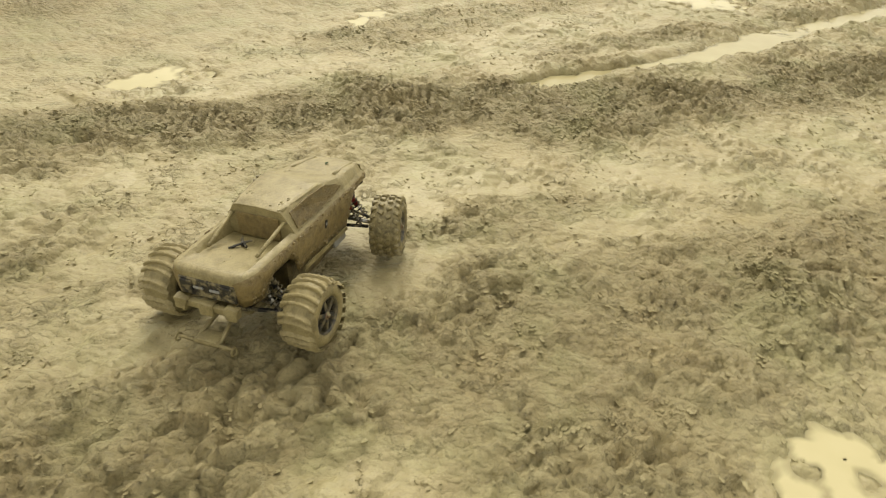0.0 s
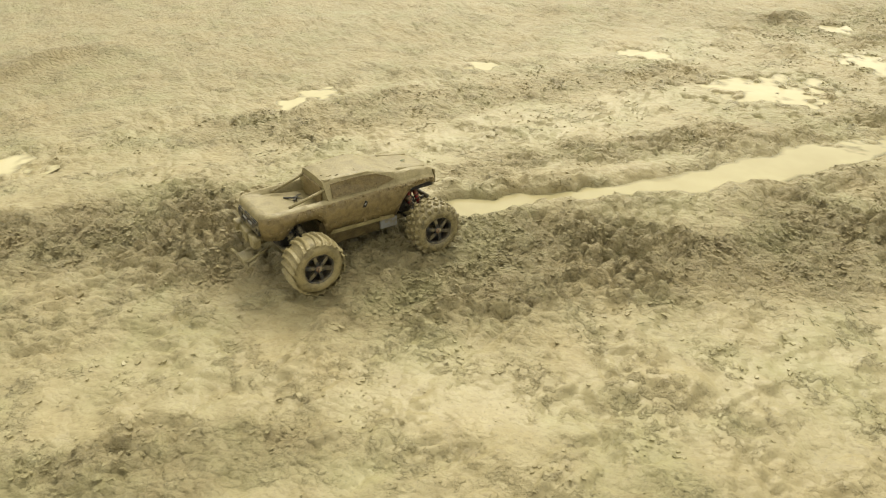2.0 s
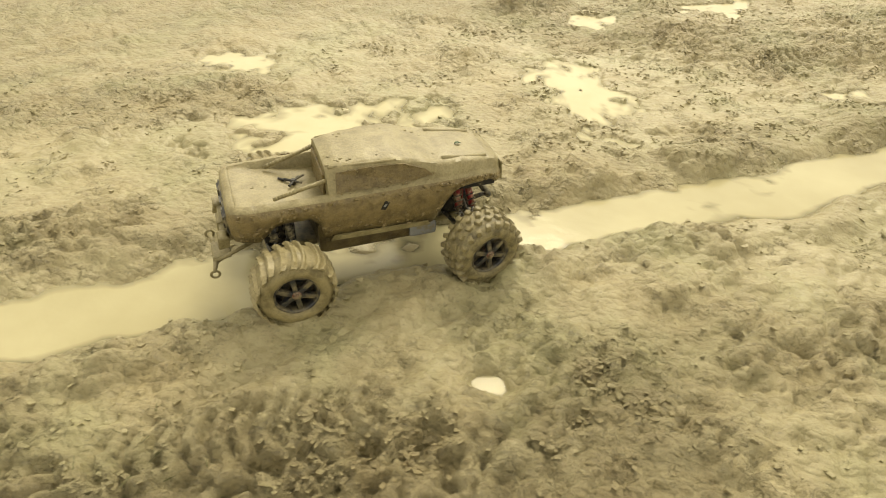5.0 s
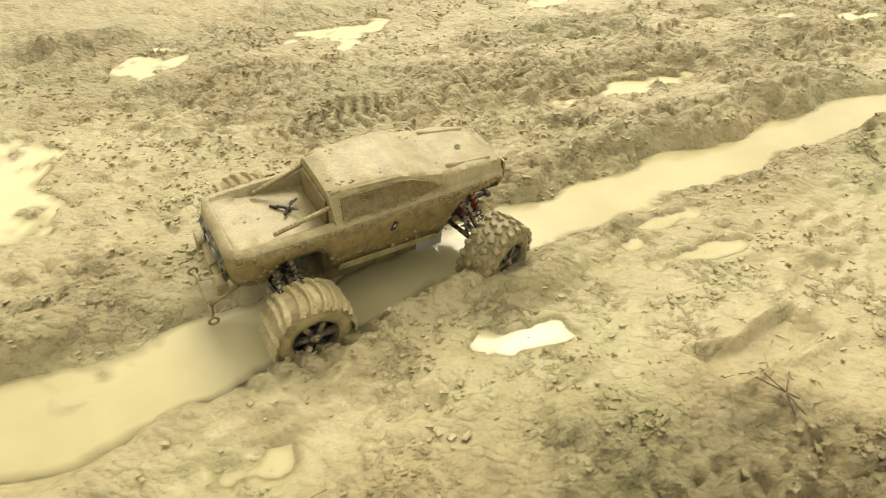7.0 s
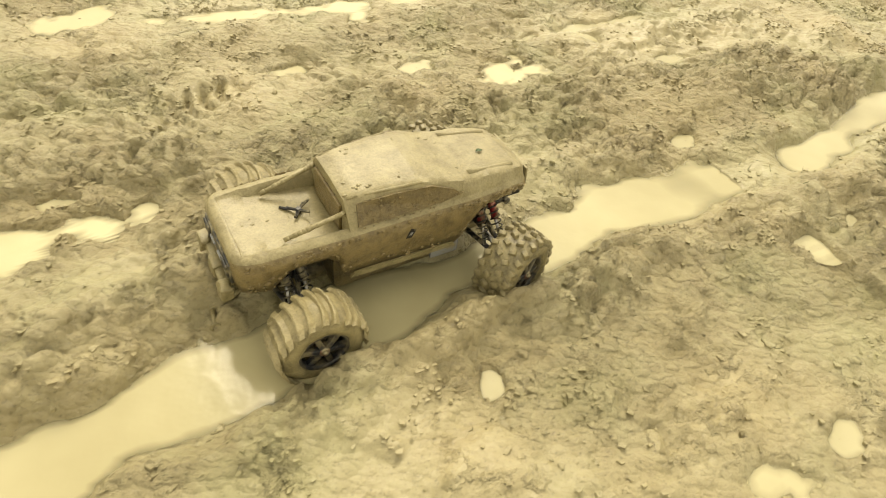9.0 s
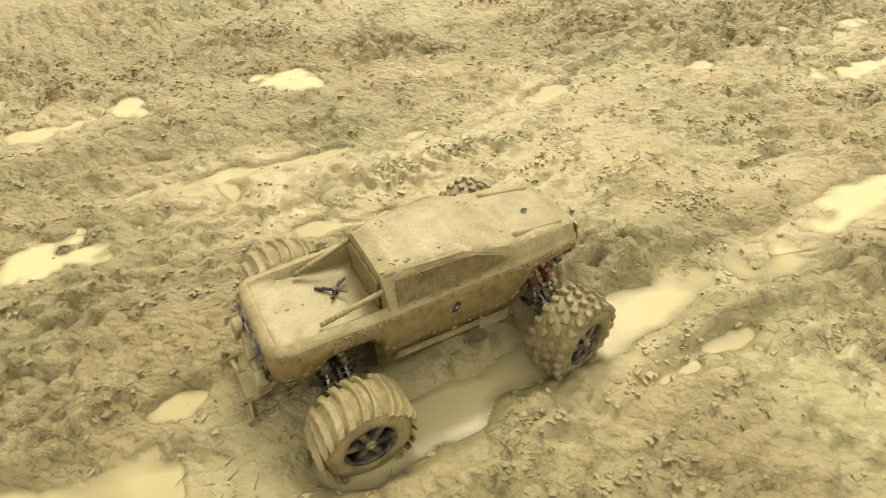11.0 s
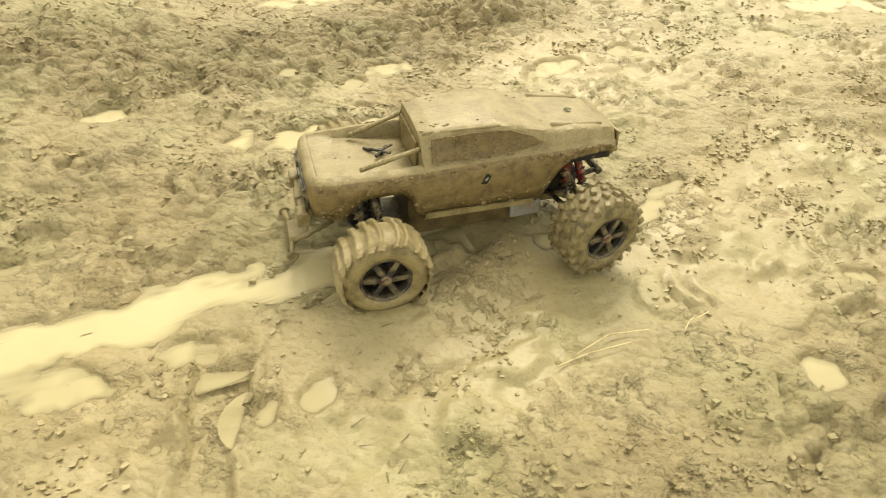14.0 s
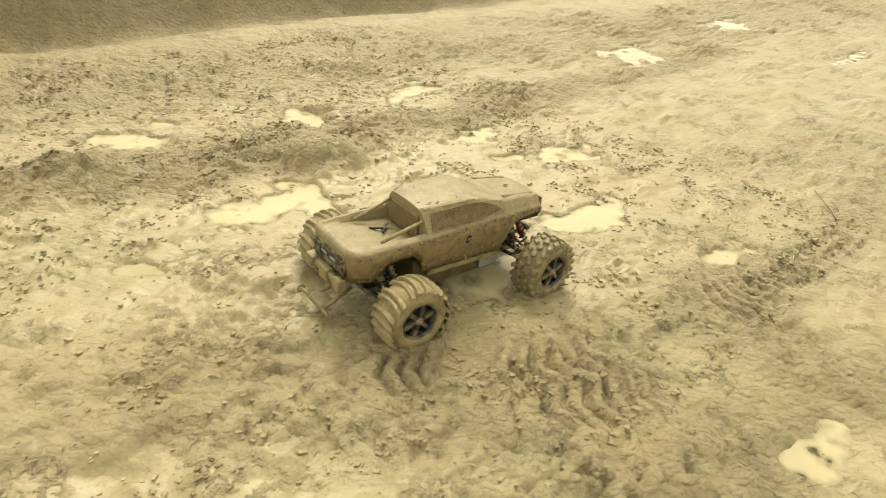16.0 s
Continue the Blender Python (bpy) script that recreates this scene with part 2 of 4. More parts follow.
def coil(bm, a, b, radius, wire, turns):
    """A spring from a to b."""
    a, b = Vector(a), Vector(b)
    m = Matrix.Translation(a) @ (b - a).to_track_quat("Z", "Y").to_matrix().to_4x4()
    rows, n = [], turns * 12
    for i in range(n + 1):
        g, h = 2 * math.pi * i / 12, (b - a).length * i / n
        rows.append([bm.verts.new(m @ Vector(((radius + wire * math.cos(k)) * math.cos(g), (radius + wire * math.cos(k)) * math.sin(g), h + wire * math.sin(k))))
                     for k in (0, 1.57, 3.14, 4.71)])
    for p, q in zip(rows, rows[1:]):
        for j in range(4):
            bm.faces.new((p[j], p[(j + 1) % 4], q[(j + 1) % 4], q[j]))


def ring(bm, profile, seg, wobble=0.0, seed=1):
    """Turns a profile of (radius, y) round the y axis."""
    rows = []
    for i in range(seg):
        a = 2 * math.pi * i / seg
        row = []
        for r, y in profile:
            r += wobble * noise.noise(Vector((math.cos(a) * 2 + seed, math.sin(a) * 2, y * 20)))
            row.append(bm.verts.new((r * math.sin(a), y, r * math.cos(a))))
        rows.append(row)
    for i in range(seg):
        a, b = rows[i], rows[(i + 1) % seg]
        for j in range(len(profile) - 1):
            bm.faces.new((a[j], a[j + 1], b[j + 1], b[j]))
    return rows


# ---- the ground: height of the mud, its ruts, bands, prints and hollows ----
ALONG = radians(45)
CA, SA = math.cos(ALONG), math.sin(ALONG)


def hashed(i, j, k):
    h = (i.astype(np.int64) * 374761393 + j.astype(np.int64) * 668265263 + k * 1442695041) & 0xFFFFFFFF
    h = ((h ^ (h >> 13)) * 1274126177) & 0xFFFFFFFF
    return ((h ^ (h >> 16)) & 0xFFFFFF) / float(0xFFFFFF)


def grain(x, y, size, seed):
    """Smooth noise from -1 to 1."""
    x, y = x / size + seed * 17.3, y / size - seed * 9.1
    i, j = np.floor(x), np.floor(y)
    a, b = x - i, y - j
    a, b = a * a * a * (a * (6 * a - 15) + 10), b * b * b * (b * (6 * b - 15) + 10)
    n = (hashed(i, j, seed) * (1 - a) + hashed(i + 1, j, seed) * a) * (1 - b) + (hashed(i, j + 1, seed) * (1 - a) + hashed(i + 1, j + 1, seed) * a) * b
    return n * 2 - 1


def layers(x, y, size, seed, octaves=4, fall=0.5):
    out, amp, total = 0, 1, 0
    for o in range(octaves):
        c, s = math.cos(0.7 * o), math.sin(0.7 * o)
        out = out + amp * grain(c * x - s * y, s * x + c * y, size / 2 ** o, seed + o)
        total += amp
        amp *= fall
    return out / total


def clods(x, y, size, seed):
    """Rounded lumps of uneven size, 0 to 1."""
    x, y = x / size, y / size
    i, j = np.floor(x), np.floor(y)
    best = np.zeros_like(x)
    for di in (-1, 0, 1):
        for dj in (-1, 0, 1):
            a, b = i + di, j + dj
            px, py = a + hashed(a, b, seed), b + hashed(a, b, seed + 1)
            r = 0.3 + 0.65 * hashed(a, b, seed + 2)
            q = 1 - ((x - px) ** 2 + (y - py) ** 2) / (r * r)
            best = np.maximum(best, np.sqrt(np.maximum(q, 0)) * r)
    return best


def step(a, b, x):
    t = np.clip((x - a) / (b - a), 0, 1)
    return t * t * (3 - 2 * t)


def line_coords(x, y, pts):
    """Distance along and across (signed, left positive) to a polyline."""
    best, along, side, run = np.full_like(x, 1e9), np.zeros_like(x), np.zeros_like(x), 0.0
    for (ax, ay), (bx, by) in zip(pts, pts[1:]):
        dx, dy = bx - ax, by - ay
        n = math.hypot(dx, dy)
        f = np.clip(((x - ax) * dx + (y - ay) * dy) / (n * n), 0, 1)
        ex, ey = x - ax - f * dx, y - ay - f * dy
        d = np.hypot(ex, ey)
        near = d < best
        best = np.where(near, d, best)
        along = np.where(near, run + f * n, along)
        side = np.where(near, np.sign(dx * ey - dy * ex) * d, side)
        run += n
    return along, side, best


BANDS, CALM, RIDGES, TREADS, HOLLOWS, BOOTS = [], [], [], [], [], []


def band(amount, width, *pts):
    BANDS.append((amount, width, pts))


def calm(amount, width, *pts):
    CALM.append((amount, width, pts))


def ridge(height, width, *pts):
    RIDGES.append((height, width, pts))


def tread(width, pitch, *pts):
    TREADS.append((width, pitch, pts))


def puddle(x, y, a, b, turn):
    HOLLOWS.append((x, y, a, b, radians(turn)))


def boot(x, y, turn):
    BOOTS.append((x, y, radians(turn)))


# the rut that the truck follows
RUT = [(0.30, 2.95), (0.67, 3.18), (1.0, 3.36), (1.35, 3.59), (1.74, 3.90), (2.13, 4.24), (2.45, 4.49), (2.81, 4.76), (3.3, 5.12),
       (3.72, 5.54), (4.14, 5.93), (4.67, 6.38), (5.28, 6.87), (5.55, 7.05), (6.0, 7.30)]
RUT_WIDE = [(0, 0.03), (0.5, 0.06), (1.0, 0.10), (1.6, 0.125), (3.4, 0.115), (4.4, 0.11), (5.2, 0.11), (6.0, 0.10), (6.7, 0.09), (7.4, 0.06)]
RUT_ON = [(6.0, 7.30), (6.5, 7.78), (7.0, 8.25), (7.22, 8.43), (7.45, 8.62), (7.7, 8.8)]
RUT_WATER = -0.011

band(1.0, 0.26, (-3.0, 1.5), (-1.28, 2.22), (-0.48, 2.55), (0.61, 2.80), (1.2, 3.05))
band(0.72, 0.30, (-1.2, 0.5), (-0.10, 1.1), (0.50, 1.42), (1.15, 1.68), (1.5, 1.8))
band(0.62, 0.32, (0.2, 0.95), (0.8, 1.25), (1.5, 1.65))
band(0.5, 0.28, (-2.0, 0.9), (-1.3, 1.3), (-0.85, 1.5))
band(0.6, 0.13, (-0.73, 1.3), (-0.32, 1.51), (0.06, 1.70), (0.55, 1.92), (1.13, 2.08))
band(0.95, 0.30, (0.3, 2.6), (0.7, 2.74), (1.45, 3.07), (2.2, 3.5), (2.8, 3.9))
band(0.6, 0.24, (2.5, 3.8), (3.22, 4.3), (3.5, 4.45))
band(1.2, 0.26, (3.55, 4.5), (3.9, 4.70), (4.3, 5.0))
band(0.55, 0.14, (0.5, 3.4), (1.3, 3.95), (2.13, 4.54), (3.07, 5.24), (3.98, 5.99), (5.0, 6.9))
band(0.6, 0.25, (-0.6, 3.4), (0.19, 4.13), (1.19, 4.99))
band(0.6, 0.5, (0.3, 6.2), (2.15, 6.5), (3.77, 8.08), (5.0, 9.5))
band(0.65, 0.34, (2.3, 6.3), (3.3, 6.3), (4.05, 6.6), (5.24, 7.55))
band(0.6, 0.22, (3.6, 7.0), (4.79, 7.80), (5.93, 8.65))
band(0.65, 0.26, (5.25, 7.28), (6.0, 7.7), (6.99, 8.05))
band(0.6, 0.24, (5.15, 6.45), (6.05, 6.86), (6.6, 7.45))
band(0.7, 0.3, (4.2, 8.4), (5.72, 8.9), (6.75, 9.35), (7.52, 10.02))
band(0.55, 0.16, (7.0, 7.75), (7.81, 8.13), (8.6, 8.75), (8.98, 9.05), (9.7, 9.6), (10.5, 10.2))
band(0.5, 0.18, (7.42, 9.25), (7.94, 9.22), (8.44, 9.72), (9.3, 9.98))
band(0.7, 0.2, (7.3, 10.15), (7.89, 10.52), (8.63, 11.01), (9.81, 12.11), (11.0, 13.3))
band(0.6, 0.7, (6.5, 10.8), (8.0, 11.9), (9.6, 13.2), (13.6, 16.2))
band(0.5, 0.12, (8.1, 9.35), (8.45, 9.62), (8.88, 9.74), (9.13, 9.91))
band(0.55, 0.2, (9.15, 9.9), (9.55, 9.97), (10.6, 10.75), (11.5, 11.5))

ridge(0.035, 0.12, (1.3, 3.98), (2.13, 4.56), (3.07, 5.26), (3.98, 6.02), (4.7, 6.75))
ridge(0.03, 0.1, (0.9, 3.15), (1.7, 3.75), (2.5, 4.3))
ridge(0.03, 0.11, (4.82, 7.86), (5.93, 8.69), (6.6, 9.15))
ridge(0.035, 0.13, (5.5, 7.45), (6.2, 7.78), (6.99, 7.98))
ridge(0.04, 0.14, (7.6, 10.3), (7.89, 10.5), (8.63, 10.99), (9.81, 12.09))
ridge(0.02, 0.08, (8.3, 9.5), (8.88, 9.72), (9.13, 9.89))
ridge(0.03, 0.12, (3.2, 6.2), (4.05, 6.62), (5.0, 7.4))
# mud pushed up beside the near wheels
ridge(0.058, 0.052, (3.21, 4.79), (3.53, 5.13), (3.87, 5.47), (4.16, 5.85), (4.52, 6.13), (4.85, 6.37), (5.18, 6.58), (5.5, 6.84))
band(0.6, 0.06, (3.21, 4.79), (3.53, 5.13), (3.87, 5.47), (4.16, 5.85), (4.52, 6.13), (4.85, 6.37), (5.18, 6.58), (5.5, 6.84))

calm(0.85, 0.20, (-0.9, 1.5), (-0.2, 1.85), (0.6, 2.2), (1.4, 2.55), (2.0, 2.85))
calm(0.9, 0.24, (0.7, 2.02), (1.42, 2.32), (2.0, 2.66), (2.6, 3.1))
calm(0.8, 0.28, (3.3, 4.75), (3.9, 5.2), (4.5, 5.6), (5.1, 6.1))
calm(0.4, 0.30, (7.8, 8.4), (8.4, 9.0), (9.0, 9.6))
band(0.5, 0.25, (7.75, 7.95), (8.2, 8.4), (8.5, 8.7))
calm(0.8, 0.40, (7.9, 9.5), (8.5, 10.2), (9.3, 11.0), (10.5, 12.0), (12.0, 13.2))
calm(0.6, 0.20, (-0.8, 2.9), (0.2, 3.6), (1.0, 4.3))

# lone mounds
ridge(0.07, 0.16, (-2.6, 3.4), (-2.25, 3.71), (-1.96, 4.09))
ridge(0.07, 0.14, (1.0, 6.9), (1.12, 6.96))
ridge(0.06, 0.14, (1.98, 6.5), (2.1, 6.62))
ridge(0.05, 0.12, (0.38, 6.25), (0.5, 6.36))
ridge(0.06, 0.2, (3.3, 7.8), (3.7, 8.1))
ridge(0.05, 0.07, (-0.2, 4.37), (-0.14, 4.42))
ridge(0.05, 0.07, (2.6, 6.73), (2.66, 6.78))
ridge(0.05, 0.08, (1.93, 5.78), (1.98, 5.83))
ridge(0.05, 0.07, (8.8, 10.95), (8.85, 11.0))
ridge(0.05, 0.06, (8.7, 10.94), (8.73, 10.97))
ridge(0.04, 0.05, (8.46, 10.33), (8.5, 10.36))
ridge(0.05, 0.09, (8.06, 10.6), (8.13, 10.66))
ridge(0.05, 0.08, (7.5, 9.95), (7.6, 10.05))
ridge(0.04, 0.07, (5.8, 7.6), (5.9, 7.67))
ridge(0.05, 0.08, (6.46, 8.2), (6.53, 8.27))
ridge(0.04, 0.08, (6.0, 7.9), (6.1, 7.97))
band(0.9, 0.25, (-2.9, 3.2), (-2.25, 3.71), (-1.9, 4.2))
band(0.9, 0.2, (0.9, 6.9), (1.2, 6.98))
band(0.9, 0.2, (1.9, 6.48), (2.2, 6.65))

tread(0.16, 0.045, (-1.4, 2.1), (-0.82, 2.36), (-0.01, 2.70), (0.6, 2.95))
tread(0.12, 0.045, (3.22, 6.15), (3.91, 6.72), (4.63, 7.48))
tread(0.13, 0.045, (3.0, 5.95), (3.4, 6.24), (4.09, 6.71))
tread(0.1, 0.045, (4.1, 6.98), (4.59, 7.44))
tread(0.1, 0.045, (4.15, 6.82), (4.85, 7.28))
tread(0.12, 0.045, (3.4, 5.05), (3.7, 5.4), (4.4, 6.05))
tread(0.12, 0.045, (5.7, 8.05), (6.05, 8.3))
tread(0.12, 0.045, (8.1, 8.75), (8.44, 8.99), (8.8, 9.25))
tread(0.13, 0.045, (9.1, 9.86), (9.55, 9.97), (10.05, 10.3), (10.6, 10.73))
tread(0.12, 0.045, (9.47, 9.8), (9.76, 9.9))
tread(0.11, 0.045, (8.2, 8.88), (8.65, 9.13))
tread(0.11, 0.045, (7.0, 8.75), (7.35, 9.0), (7.75, 9.3))
tread(0.11, 0.045, (1.1, 2.8), (1.8, 3.4), (2.4, 3.85))

puddle(4.91, 5.93, 0.06, 0.046, 178)
puddle(4.98, 5.83, 0.06, 0.039, 52)
puddle(5.42, 6.13, 0.20, 0.080, 28)
puddle(3.88, 4.765, 0.10, 0.036, -8)
puddle(5.16, 5.92, 0.14, 0.055, 41)
puddle(4.21, 5.77, 0.10, 0.030, 41)
puddle(4.12, 5.64, 0.09, 0.037, 33)
puddle(7.86, 8.84, 0.06, 0.049, 47)
puddle(7.99, 8.97, 0.12, 0.039, 39)
puddle(6.70, 8.97, 0.07, 0.044, 20)
puddle(9.35, 10.36, 0.16, 0.153, 94)
puddle(9.19, 9.41, 0.12, 0.044, 72)
puddle(9.70, 10.69, 0.16, 0.059, 32)
puddle(8.61, 10.53, 0.19, 0.092, 19)
puddle(0.90, 0.91, 0.18, 0.098, 22)
puddle(-0.57, 3.82, 0.13, 0.079, 45)
puddle(-1.34, 2.76, 0.20, 0.134, 54)
puddle(1.79, 4.84, 0.32, 0.314, 61)
puddle(2.47, 5.54, 0.36, 0.177, 113)
puddle(0.17, 4.75, 0.10, 0.072, 22)
puddle(-0.50, 3.99, 0.16, 0.077, 37)
puddle(2.45, 6.53, 0.13, 0.050, 80)
puddle(3.00, 6.99, 0.17, 0.083, 53)
puddle(3.52, 4.91, 0.07, 0.033, 30)
puddle(2.57, 3.96, 0.03, 0.019, 179)
puddle(3.42, 5.85, 0.13, 0.058, 40)
puddle(1.04, 5.31, 0.19, 0.117, 165)
puddle(2.35, 6.49, 0.15, 0.069, 100)
puddle(2.86, 6.90, 0.13, 0.092, 37)
puddle(3.04, 6.83, 0.09, 0.059, 88)
puddle(3.90, 5.29, 0.11, 0.044, 20)
puddle(5.19, 7.63, 0.13, 0.078, 47)
puddle(4.11, 6.57, 0.29, 0.061, 38)
puddle(4.28, 5.65, 0.18, 0.031, 27)
puddle(3.81, 7.61, 0.13, 0.061, 53)
puddle(4.31, 7.80, 0.32, 0.052, 29)
puddle(4.88, 7.57, 0.08, 0.039, 39)
puddle(5.13, 6.42, 0.05, 0.025, 87)
puddle(4.49, 7.44, 0.07, 0.040, 29)
puddle(5.61, 6.28, 0.07, 0.039, 17)
puddle(5.77, 6.38, 0.05, 0.030, 31)
puddle(4.17, 6.75, 0.10, 0.036, 24)
puddle(7.11, 8.34, 0.37, 0.057, 41)
puddle(6.08, 6.64, 0.08, 0.057, 180)
puddle(5.93, 6.92, 0.03, 0.025, 136)
puddle(5.69, 7.34, 0.07, 0.037, 32)
puddle(6.66, 7.71, 0.10, 0.018, 38)
puddle(5.37, 8.57, 0.16, 0.099, 21)
puddle(5.61, 8.76, 0.11, 0.031, 51)
puddle(4.58, 7.92, 0.08, 0.065, 167)
puddle(4.79, 8.09, 0.10, 0.040, 47)
puddle(4.96, 8.30, 0.06, 0.048, 123)
puddle(7.21, 9.06, 0.19, 0.055, 36)
puddle(5.47, 7.95, 0.06, 0.029, 147)
puddle(5.50, 8.07, 0.36, 0.026, 36)
puddle(6.06, 7.05, 0.04, 0.023, 76)
puddle(5.78, 7.88, 0.12, 0.030, 27)
puddle(6.82, 8.39, 0.10, 0.020, 39)
puddle(7.39, 8.57, 0.16, 0.045, 37)
puddle(7.32, 8.36, 0.08, 0.044, 34)
puddle(7.15, 8.24, 0.06, 0.044, 83)
puddle(7.01, 7.87, 0.04, 0.032, 26)
puddle(7.12, 7.70, 0.05, 0.035, 94)
puddle(7.30, 7.73, 0.04, 0.023, 27)
puddle(7.52, 7.82, 0.05, 0.018, 27)
puddle(7.68, 7.90, 0.09, 0.041, 32)
puddle(6.57, 7.61, 0.07, 0.019, 39)
puddle(7.47, 8.27, 0.03, 0.028, 53)
puddle(7.55, 8.34, 0.03, 0.021, 68)
puddle(7.77, 9.67, 0.12, 0.039, 53)
puddle(6.24, 8.70, 0.14, 0.031, 51)
puddle(7.43, 7.94, 0.03, 0.016, 50)
puddle(7.23, 7.90, 0.02, 0.016, 32)
puddle(7.62, 8.14, 0.06, 0.016, 26)
puddle(7.28, 9.49, 0.09, 0.043, 39)
puddle(7.35, 8.18, 0.02, 0.016, 4)
puddle(7.19, 8.03, 0.02, 0.012, 152)
puddle(7.20, 9.34, 0.05, 0.026, 52)
puddle(7.02, 9.35, 0.04, 0.030, 101)
puddle(7.29, 9.24, 0.04, 0.020, 28)
puddle(8.77, 9.08, 0.05, 0.040, 32)
puddle(7.51, 8.58, 0.09, 0.015, 47)
puddle(8.36, 8.63, 0.04, 0.036, 47)
puddle(6.84, 9.90, 0.19, 0.065, 35)
puddle(8.08, 9.11, 0.06, 0.030, 51)
puddle(8.49, 8.92, 0.05, 0.034, 173)
puddle(9.04, 8.98, 0.04, 0.021, 24)
puddle(9.29, 9.18, 0.07, 0.027, 7)
puddle(7.94, 9.87, 0.05, 0.041, 176)
puddle(7.62, 9.39, 0.06, 0.024, 18)
puddle(8.86, 9.20, 0.04, 0.019, 77)
puddle(10.37, 13.05, 0.28, 0.159, 75)
puddle(11.49, 14.34, 0.29, 0.194, 44)
puddle(12.08, 13.58, 0.35, 0.078, 46)
puddle(9.04, 11.88, 0.21, 0.115, 61)
puddle(8.64, 11.37, 0.11, 0.076, 139)
puddle(8.09, 11.00, 0.15, 0.086, 8)
puddle(8.12, 11.17, 0.06, 0.044, 121)
puddle(9.36, 11.36, 0.17, 0.074, 40)
puddle(9.65, 11.21, 0.17, 0.101, 45)
puddle(8.79, 10.67, 0.13, 0.061, 132)
puddle(9.80, 10.78, 0.11, 0.046, 67)
puddle(10.13, 10.55, 0.12, 0.050, 43)
puddle(8.46, 10.20, 0.05, 0.032, 175)
puddle(10.06, 9.76, 0.09, 0.049, 32)
puddle(8.43, 10.30, 0.04, 0.034, 164)
puddle(9.46, 11.16, 0.12, 0.043, 16)

boot(5.95, 6.84, 120)
boot(7.42, 8.22, 110)
boot(7.62, 8.03, 60)
boot(4.35, 5.35, 40)


def close_to(u, v, pts, reach):
    """The points that may lie within reach of a polyline."""
    pu, pv = [CA * a + SA * b for a, b in pts], [-SA * a + CA * b for a, b in pts]
    return np.nonzero((u > min(pu) - reach) & (u < max(pu) + reach) & (v > min(pv) - reach) & (v < max(pv) + reach))[0]


